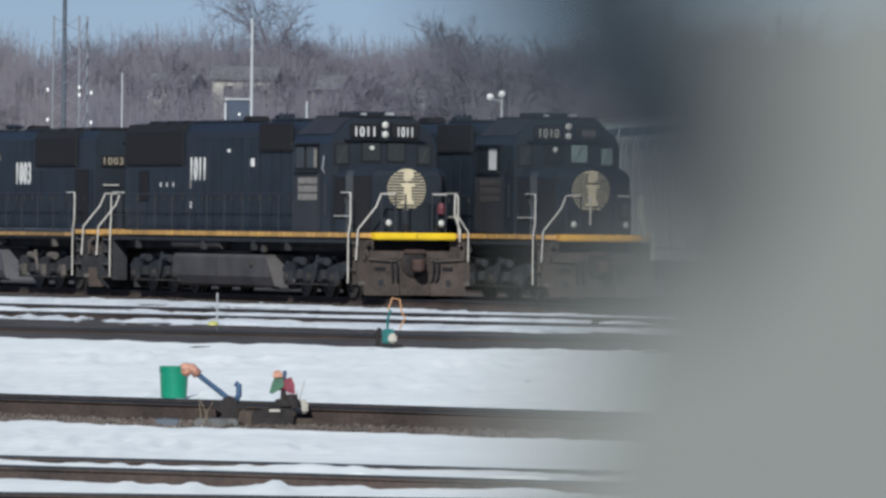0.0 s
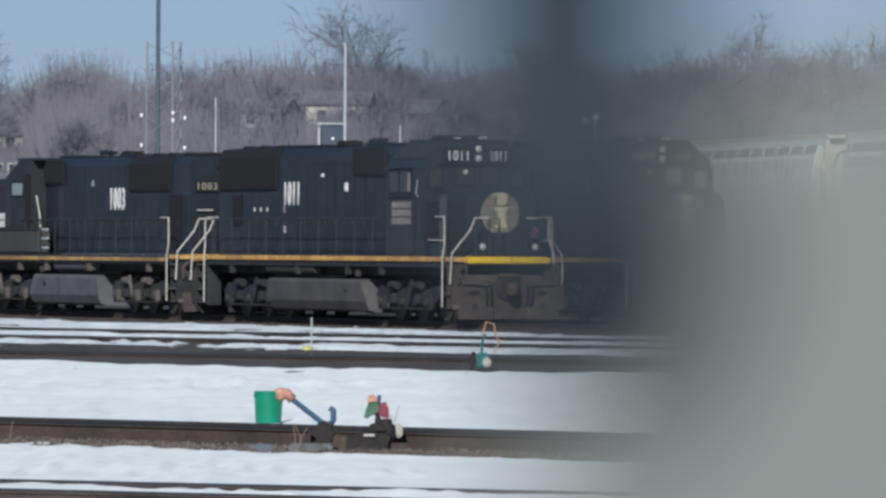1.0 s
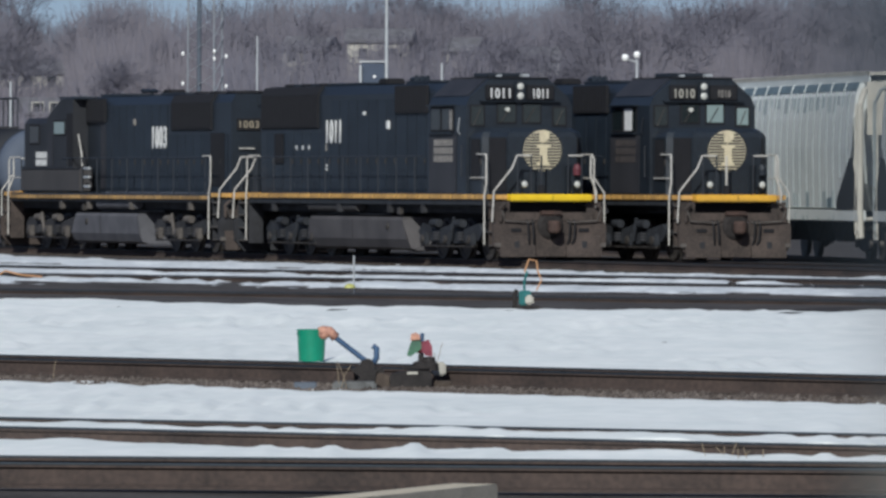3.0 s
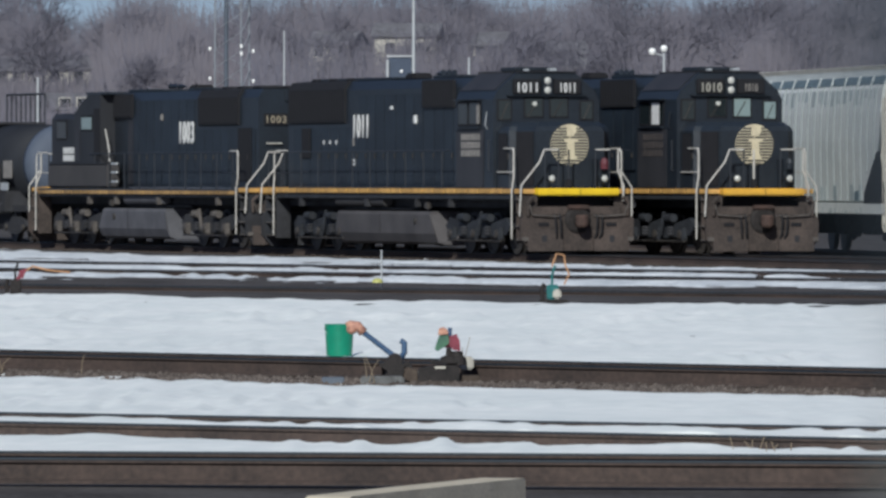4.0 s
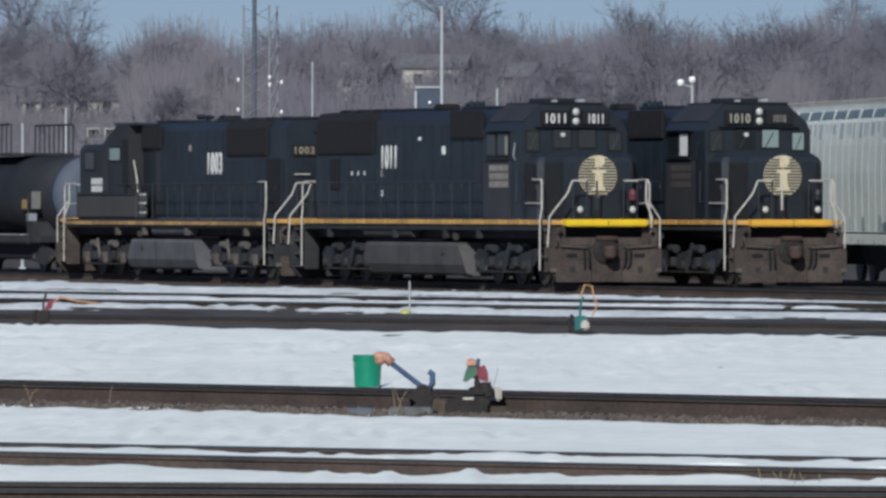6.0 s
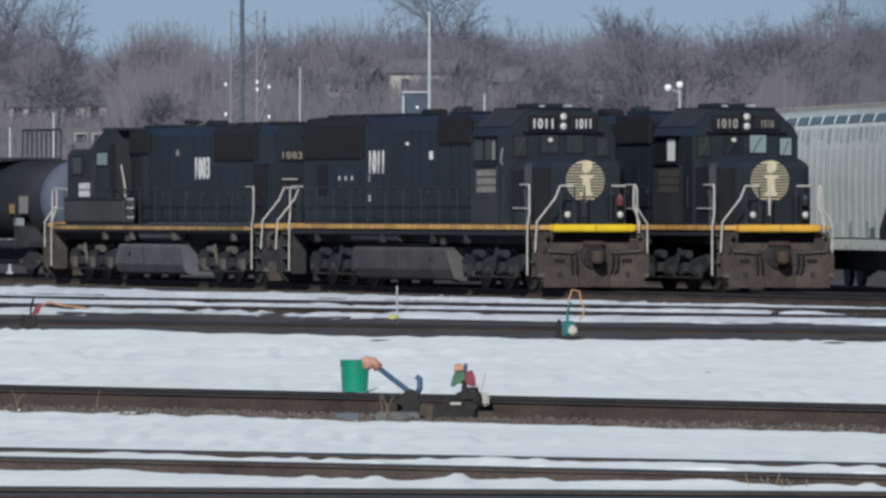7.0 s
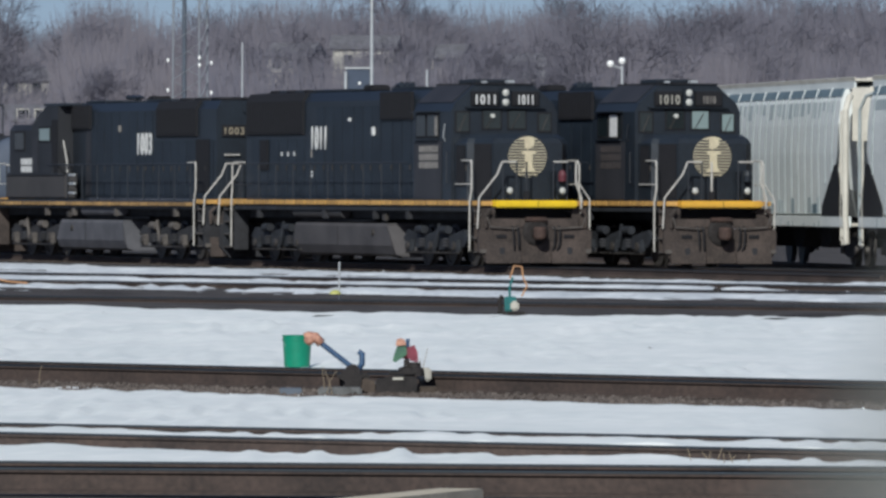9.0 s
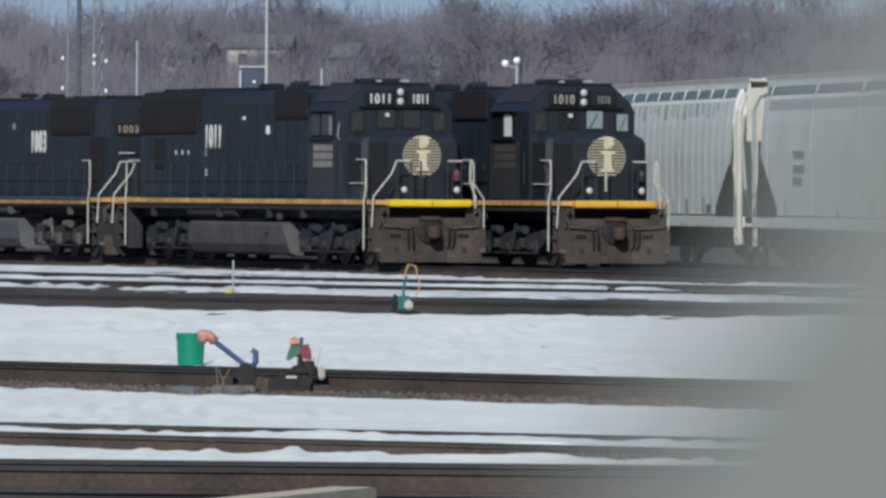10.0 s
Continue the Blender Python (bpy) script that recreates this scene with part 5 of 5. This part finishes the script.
x = spot(440, 340)
T = thing("lattice_tower", pose(x, 340, -0.2), "grey lattice tower with white insulators and a dark mast", "tower")
part("mast", bar([(-0.22, 0, 0), (-0.22, 0, 22)], 0.085, 10), MAST_DARK, T, "tall dark mast")
for lx, ly in ((-0.72, 0), (0.42, -0.3), (0.75, 0.3)):
    part("leg", bar([(lx, ly, 0), (lx * 0.9, ly, 10.4)], 0.04, 8), TOWERGREY, T)
for i in range(13):
    z = 0.6 + i * 0.75
    part("brace", bar([(-0.72, 0, z), (0.42, -0.3, z + 0.75)], 0.014, 5), TOWERGREY, T)
    part("brace", bar([(0.75, 0.3, z), (-0.72, 0, z + 0.75)], 0.014, 5), TOWERGREY, T)
    part("brace", bar([(0.42, -0.3, z), (0.75, 0.3, z + 0.75)], 0.022, 5), TOWERGREY, T)
for lx, zs in ((-0.86, (7.4, 6.2, 4.9)), (0.40, (7.5, 7.2, 5.0, 4.1)), (0.88, (7.3, 6.1, 5.0))):
    for z in zs:
        part("insulator", lathe([(0.0, -0.085), (0.04, -0.07), (0.058, 0.0), (0.04, 0.07), (0.0, 0.085)], 10, "z", (lx, -0.35, z)), LAMPWHITE, T, "white insulator")


# ---- loose stones by the rails ----
def gravel(name, material, n, y0, y1, skew, size, seed, label):
    """Angular stones strewn along a strip beside a track."""
    r = np.random.default_rng(seed)
    gxs = r.uniform(-5.6, 5.6, n)
    gys = r.uniform(y0, y1, n) + skew * gxs * np.minimum(1, 60 / (20 + np.abs(gxs)))
    half = r.uniform(0.4, 1.0, (n, 1)) * size
    corner = np.array([[1, 0, 0], [0, 1, 0], [-1, 0, 0], [0, -1, 0], [0, 0, 0.75], [0, 0, -0.75]], float)
    v = np.stack([gxs, gys, np.full(n, -0.195)], 1)[:, None, :] + corner[None] * half[:, None, :] * r.uniform(0.6, 1.3, (n, 6, 1)) + r.normal(0, 0.1, (n, 6, 3)) * half[:, None, :]
    tri = np.array([[0, 1, 4], [1, 2, 4], [2, 3, 4], [3, 0, 4], [1, 0, 5], [2, 1, 5], [3, 2, 5], [0, 3, 5]])
    f = (tri[None] + (np.arange(n) * 6)[:, None, None]).reshape(-1, 3)
    tagged(mesh_ob(name, v.reshape(-1, 3).tolist(), f.tolist(), material), label, "gravel", kind="stuff")


gravel("gravel", STONE, 8000, 87.8, 93.4, -0.98, 0.055, 61, "loose brown and grey ballast stones by the switch track")
gravel("snow_crumbs", SNOW, 60, 87.0, 89.0, -0.98, 0.045, 63, "crumbs of snow among the ballast stones")


# ---- switch stand, bucket and small things by the tracks ----
def bucket():
    d = 98.6
    B = thing("bucket", pose(spot(630, d), d, -0.078), "green plastic bucket standing in the snow behind the rail", "bucket")
    part("shell", lathe([(0.0, 0.0), (0.146, 0.0), (0.150, 0.01), (0.166, 0.30), (0.168, 0.37), (0.160, 0.37), (0.144, 0.03), (0.0, 0.03)], 32), GREEN, B, smooth=False)
    part("rim", lathe([(0.167, 0.315), (0.175, 0.315), (0.175, 0.33), (0.167, 0.33)], 32), GREEN, B)
    part("rim", lathe([(0.167, 0.358), (0.175, 0.358), (0.175, 0.374), (0.160, 0.374)], 32), GREEN, B)
    part("bail", bar([(0.172 * math.cos(a), 0.02 - 0.172 * abs(math.sin(a)), 0.33 - 0.13 * math.sin(a)) for a in [math.pi * k / 12 for k in range(13)]], 0.004, 6), GALV, B, "wire handle")


bucket()


def switch_stand():
    d = 90.4
    S = thing("switch_stand", pose(spot(752, d), d, -0.2), "rusty ground-throw switch stand with a blue lever and coloured target", "switch stand")
    f = d / FPX
    def q(px, py, dy=0.0):
        return ((px - 752) * f, dy, EYE + 0.2 - (py - 336) * f)
    part("tie", boxed(q(690, 0)[0], q(880, 0)[0], -0.18, 0.12, -0.02, 0.09, 0.02), TIE, S, "dark weathered tie")
    part("tie", boxed(q(668, 0)[0], q(745, 0)[0], -0.80, -0.45, -0.02, 0.095, 0.02), TIEGREY, S, "grey weathered timber")
    part("tie_plate", boxed(q(600, 0)[0], q(640, 0)[0], -0.7, -0.5, -0.02, 0.085, 0.01), MAST_DARK, S, "dull blue-grey steel plate")
    part("stand_body", prism([(q(768, 0)[0], -0.01), (q(842, 0)[0], -0.01), (q(843, 0)[0], 0.17), (q(836, 0)[0], 0.20), (q(800, 0)[0], 0.20), (q(770, 0)[0], 0.165)], -0.30, 0.1, "y"), IRON, S, "black cast iron throw box")
    part("box_flange", boxed(q(766, 0)[0], q(846, 0)[0], -0.33, -0.301, -0.01, 0.03, 0.008), TIE, S)
    part("mid_casting", prism([(q(742, 0)[0], 0.06), (q(768, 0)[0], 0.0), (q(768, 0)[0], 0.15), (q(752, 0)[0], 0.18), (q(742, 0)[0], 0.16)], -0.26, 0.02, "y"), TIE, S, "brown worn casting")
    part("bracket", prism([(q(700, 0)[0], 0.20), (q(716, 0)[0], 0.14), (q(708, 0)[0], -0.02), (q(722, 0)[0], -0.02), (q(732, 0)[0], 0.09), (q(742, 0)[0], 0.06), (q(746, 0)[0], 0.20), (q(730, 0)[0], 0.28), (q(712, 0)[0], 0.25)], -0.28, -0.10, "y"), IRON, S, "dark cast iron bracket")
    part("lid", boxed(q(792, 0)[0], q(838, 0)[0], -0.15, 0.02, 0.215, 0.25, 0.01), IRON, S)
    part("label_plate", boxed(q(799, 0)[0], q(818, 0)[0], -0.308, -0.301, 0.165, 0.19, 0.002), SIDING, S, "small white plate")
    part("pedestal", lathe([(0.0, 0.2), (0.11, 0.2), (0.10, 0.27), (0.07, 0.30), (0.06, 0.345), (0.0, 0.35)], 14, "z", (q(838, 0)[0], 0.0, 0)), IRON, S)
    for a, b, h in ((706, 716, 0.20), (742, 756, 0.24)):
        part("bracket", prism([(q(a, 0)[0], 0.06), (q(b, 0)[0], 0.06), (q(b + 3, 0)[0], h * 0.8), (q(b - 3, 0)[0], h), (q(a - 2, 0)[0], h * 0.9)], -0.1, 0.06, "y"), IRON, S, "dark cast iron bracket")
    part("pivot", bar([(q(728, 0)[0], -0.12, 0.24), (q(728, 0)[0], 0.1, 0.24)], 0.085, 14), IRON, S, "dark iron lever pivot")
    part("pawl", prism([(q(718, 0)[0], 0.08), (q(746, 0)[0], 0.10), (q(752, 0)[0], 0.16), (q(736, 0)[0], 0.19), (q(716, 0)[0], 0.15)], -0.06, 0.02, "y"), GRILLE, S)
    part("tie_strap", boxed(q(700, 0)[0], q(780, 0)[0], -0.2, -0.14, 0.03, 0.07, 0.01), STEEL, S)
    part("ice_lump", lathe([(0.0, 0.07), (0.05, 0.08), (0.055, 0.11), (0.03, 0.14), (0.0, 0.145)], 10, "z", (q(764, 0)[0], -0.16, 0)), SIDING_GREY, S, "lump of grey ice")
    part("crank", bar([q(722, 672, -0.16), q(716, 690, -0.16), q(726, 706, -0.16)], 0.02, 8), GALV, S, "pale steel crank")
    part("crank", bar([q(716, 676, -0.18), q(708, 708, -0.16)], 0.018, 8), STEEL, S)
    part("lever", bar([q(668, 606), q(694, 626), q(728, 652)], 0.028, 10), BLUE, S, "blue throw lever")
    g = part("grip", bar([q(644, 600), q(650, 597), q(662, 598), q(673, 610)], 0.052, 10), PINK, S, "faded orange lever weight", smooth=True)
    part("grip_end", lathe([(0.0, -0.05), (0.05, -0.03), (0.06, 0.0), (0.05, 0.03), (0.0, 0.05)], 12, "y", q(652, 603)), PINK, g, smooth=True)
    part("foot_pedal", bar([q(738, 624), q(745, 628), q(745, 645), q(736, 660)], 0.032, 10), BLUE, S, "short blue bent foot lever", smooth=True)
    part("target_stem", bar([q(823, 662), q(824, 638)], 0.032, 8), IRON, S)
    part("target_hub", lathe([(0.0, -0.07), (0.05, -0.06), (0.06, 0.0), (0.04, 0.06), (0.0, 0.07)], 12, "z", q(824, 626)), MAROON, S, smooth=True)
    part("target_staff", bar([q(824, 638), q(826, 601)], 0.022, 8), BLUE, S, "blue target staff")
    part("staff_cap", lathe([(0.0, 0.0), (0.11, 0.0), (0.10, 0.05), (0.04, 0.07), (0.0, 0.07)], 14, "z", (q(826, 0)[0], 0, 0.235)), IRON, S)
    z = q(0, 622)[2]
    x = q(826, 0)[0]
    part("target_blade", prism([(x - 0.165, z - 0.11), (x - 0.13, z - 0.125), (x - 0.05, z - 0.07), (x - 0.012, z - 0.04), (x - 0.02, z + 0.07), (x - 0.11, z + 0.06), (x - 0.14, z - 0.02)], -0.06, -0.045, "y"), TARGREEN, S, "green target blade")
    part("target_blade", prism([(x - 0.005, z - 0.06), (x + 0.03, z - 0.11), (x + 0.11, z - 0.12), (x + 0.105, z - 0.02), (x + 0.07, z + 0.06), (x + 0.005, z + 0.04)], -0.075, -0.06, "y"), RED, S, "red target blade")
    part("target_tip", prism([(x - 0.13, z + 0.05), (x - 0.02, z + 0.06), (x - 0.03, z + 0.11), (x - 0.07, z + 0.135), (x - 0.12, z + 0.12)], -0.082, -0.067, "y"), PINK, S, "faded orange target tip")
    part("connecting_rod", bar([(q(790, 0)[0], 0.0, 0.10), (q(800, 0)[0], 1.6, 0.06)], 0.025, 8), IRON, S)
    part("drip_tray", boxed(q(842, 0)[0], q(868, 0)[0], 0.25, 0.55, 0.14, 0.28, 0.02), SIDING, S, "pale plastic tub")
    return S


switch_stand()


def stalks(name, px, dist, base_z, n, h, seed, label):
    r = random.Random(seed)
    x = spot(px, dist)
    S = thing(name, pose(x, dist, base_z), label, "weed", "dry weeds by the rails")
    for i in range(n):
        a, b = r.uniform(-0.12, 0.12), r.uniform(-0.1, 0.1)
        l = r.uniform(-0.12, 0.12)
        part("stalk", bar([(a, b, -0.05), (a + l * 0.4, b, h * 0.5), (a + l, b + 0.02, h * r.uniform(0.7, 1.05))], 0.006, 5, 0.003), DRY, S)


stalks("weed", 690, 89.6, -0.2, 3, 0.32, 3, "pale dry weed stalks beside the switch stand")
stalks("weed", 862, 90.9, -0.2, 2, 0.5, 4, "thin dry stalks behind the switch stand")
stalks("weed", 1360, 64.5, -0.2, 5, 0.22, 5, "dry grass tuft in the snow by the rail")
stalks("weed", 1415, 64.2, -0.2, 4, 0.2, 6, "dry grass tuft in the snow by the rail")
stalks("weed", 180, 94, -0.2, 1, 0.32, 7, "thin dry stalks by the rail")
stalks("weed", 45, 95, -0.2, 2, 0.24, 8, "thin dry stalks by the rail")


def far_stand(px, dist, scale, colour, label, jug):
    """A small far switch stand."""
    x = spot(px, dist)
    S = thing("switch_stand", pose(x, dist, -0.2) @ Matrix.Scale(scale, 4), label, "switch stand")
    part("base", boxed(-0.36, 0.40, -0.2, 0.2, 0.0, 0.10, 0.02), IRON, S)
    part("lever", bar([(-0.26, 0, 0.1), (-0.30, 0, 0.36), (-0.22, 0, 0.52)], 0.06, 8), IRON, S)
    part("throw_box", boxed(-0.16, 0.16, -0.14, 0.14, 0.1, 0.5, 0.03), colour, S)
    part("staff", bar([(-0.02, 0, 0.5), (-0.02, 0, 0.74), (0.06, 0, 1.0)], 0.035, 8), colour, S)
    if jug:
        part("jug", boxed(0.0, 0.22, -0.32, -0.16, 0.12, 0.38, 0.05), SIDING, S, "small white plastic jug")
        part("cord", bar([(-0.02, 0, 0.98), (0.1, 0, 1.32), (0.3, 0, 1.28), (0.34, 0, 1.0), (0.44, 0, 0.78), (0.30, 0, 0.5)], 0.024, 6), ORANGE, S, "orange looped cord")
    else:
        part("target", prism([(0.0, 0.5), (0.22, 0.55), (0.34, 0.86), (0.12, 0.78)], -0.05, -0.03, "y"), RED, S, "red target blade")
        part("hose", bar([(0.2, 0, 0.7), (0.5, 0, 0.9), (1.0, 0, 0.78), (1.6, 0.2, 0.72)], 0.03, 6), ORANGE, S, "orange hose")


far_stand(1008, 148.5, 0.66, JUGTEAL, "teal switch stand with a white jug and an orange cord", True)
far_stand(58, 157.0, 0.62, IRON, "dark switch stand with a red target", False)

x = spot(705, 170)
M = thing("marker_stake", pose(x, 170, -0.2), "thin white stake with a lime marker at its foot", "marker")
part("stake", bar([(0, 0, 0), (0, 0, 0.75)], 0.018, 6), GALV, M)
part("marker", lathe([(0.0, 0.10), (0.12, 0.10), (0.10, 0.15), (0.05, 0.18), (0.0, 0.19)], 12, "z", (-0.08, -0.05, 0)), FLASHYELLOW, M, "lime yellow marker")

x = spot(885, 57.2)
P = thing("timber_block", pose(x, 57.2, -0.16, 0, 0, 70), "pale weathered timber lying between the rails", "timber")
part("plank", prism([(-3.4, -0.05), (0.0, -0.05), (0.0, 0.115), (-0.03, 0.13), (-3.35, 0.125), (-3.4, 0.11)], -0.30, 0.0, "y"), PLANK, P)



def clod(px, dist, w, h, seed):
    r = random.Random(seed)
    C = thing("clod", pose(spot(px, dist), dist, -0.11, 0, 0, r.uniform(-20, 20)), "dark frozen clod of dirt on the snow", "clod", "clods on the snow")
    bm = lathe([(0.0, -0.03), (w * 0.5, -0.02), (w * 0.48, h * 0.35), (w * 0.3, h * 0.8), (0.0, h)], 14)
    for v in bm.verts:
        v.co.x *= r.uniform(0.85, 1.15)
        v.co.z += r.uniform(-0.25, 0.25) * h
    part("lump", bm, IRON, C)


for k, (px, dist, w, h) in enumerate(((462, 120, 0.26, 0.045), (1375, 175, 0.2, 0.10), (985, 139, 0.3, 0.03), (300, 142, 0.4, 0.03), (1170, 65.2, 0.12, 0.02), (435, 63.6, 0.08, 0.02), (680, 140, 0.5, 0.03), (1530, 141, 0.8, 0.03), (1480, 138, 0.6, 0.03), (1255, 112, 0.1, 0.02))):
    clod(px, dist, w, h, k)

# ---- fence post close to the lens ----
TOP = 2.0
P = thing("fence_post", pose(0.0378, 0.32, 0), "flat grey zinc fence post with sloping shoulders, close by", "fence post")
flare = [(-0.0262, TOP - 0.0281), (-0.0360, TOP - 0.042), (-0.0470, TOP - 0.058), (-0.0500, TOP - 0.10), (-0.0500, -0.25)]
part("bar", prism(flare + [(-x, z) for x, z in reversed(flare)], -0.0020, 0.0020, "y"), POSTGREY, P)
edge = [(-0.0262, TOP - 0.0279), (-0.0205, TOP - 0.010), (-0.0185, TOP - 0.006), (-0.0150, TOP - 0.003), (-0.009, TOP - 0.0008), (0.0, TOP)]
part("rounded_top", prism(edge + [(-x, z) for x, z in reversed(edge[:-1])], -0.0022, 0.0022, "y"), POSTGREY, P)
part("wire", bar([(-0.0217, -0.007, TOP + 0.12), (-0.0217, -0.007, TOP + 0.02), (-0.0217, -0.007, TOP - 0.001), (-0.0213, -0.007, TOP - 0.006), (-0.019, -0.007, TOP - 0.008)], 0.0048, 12), WIREDARK, P, "dark plastic-coated wire")
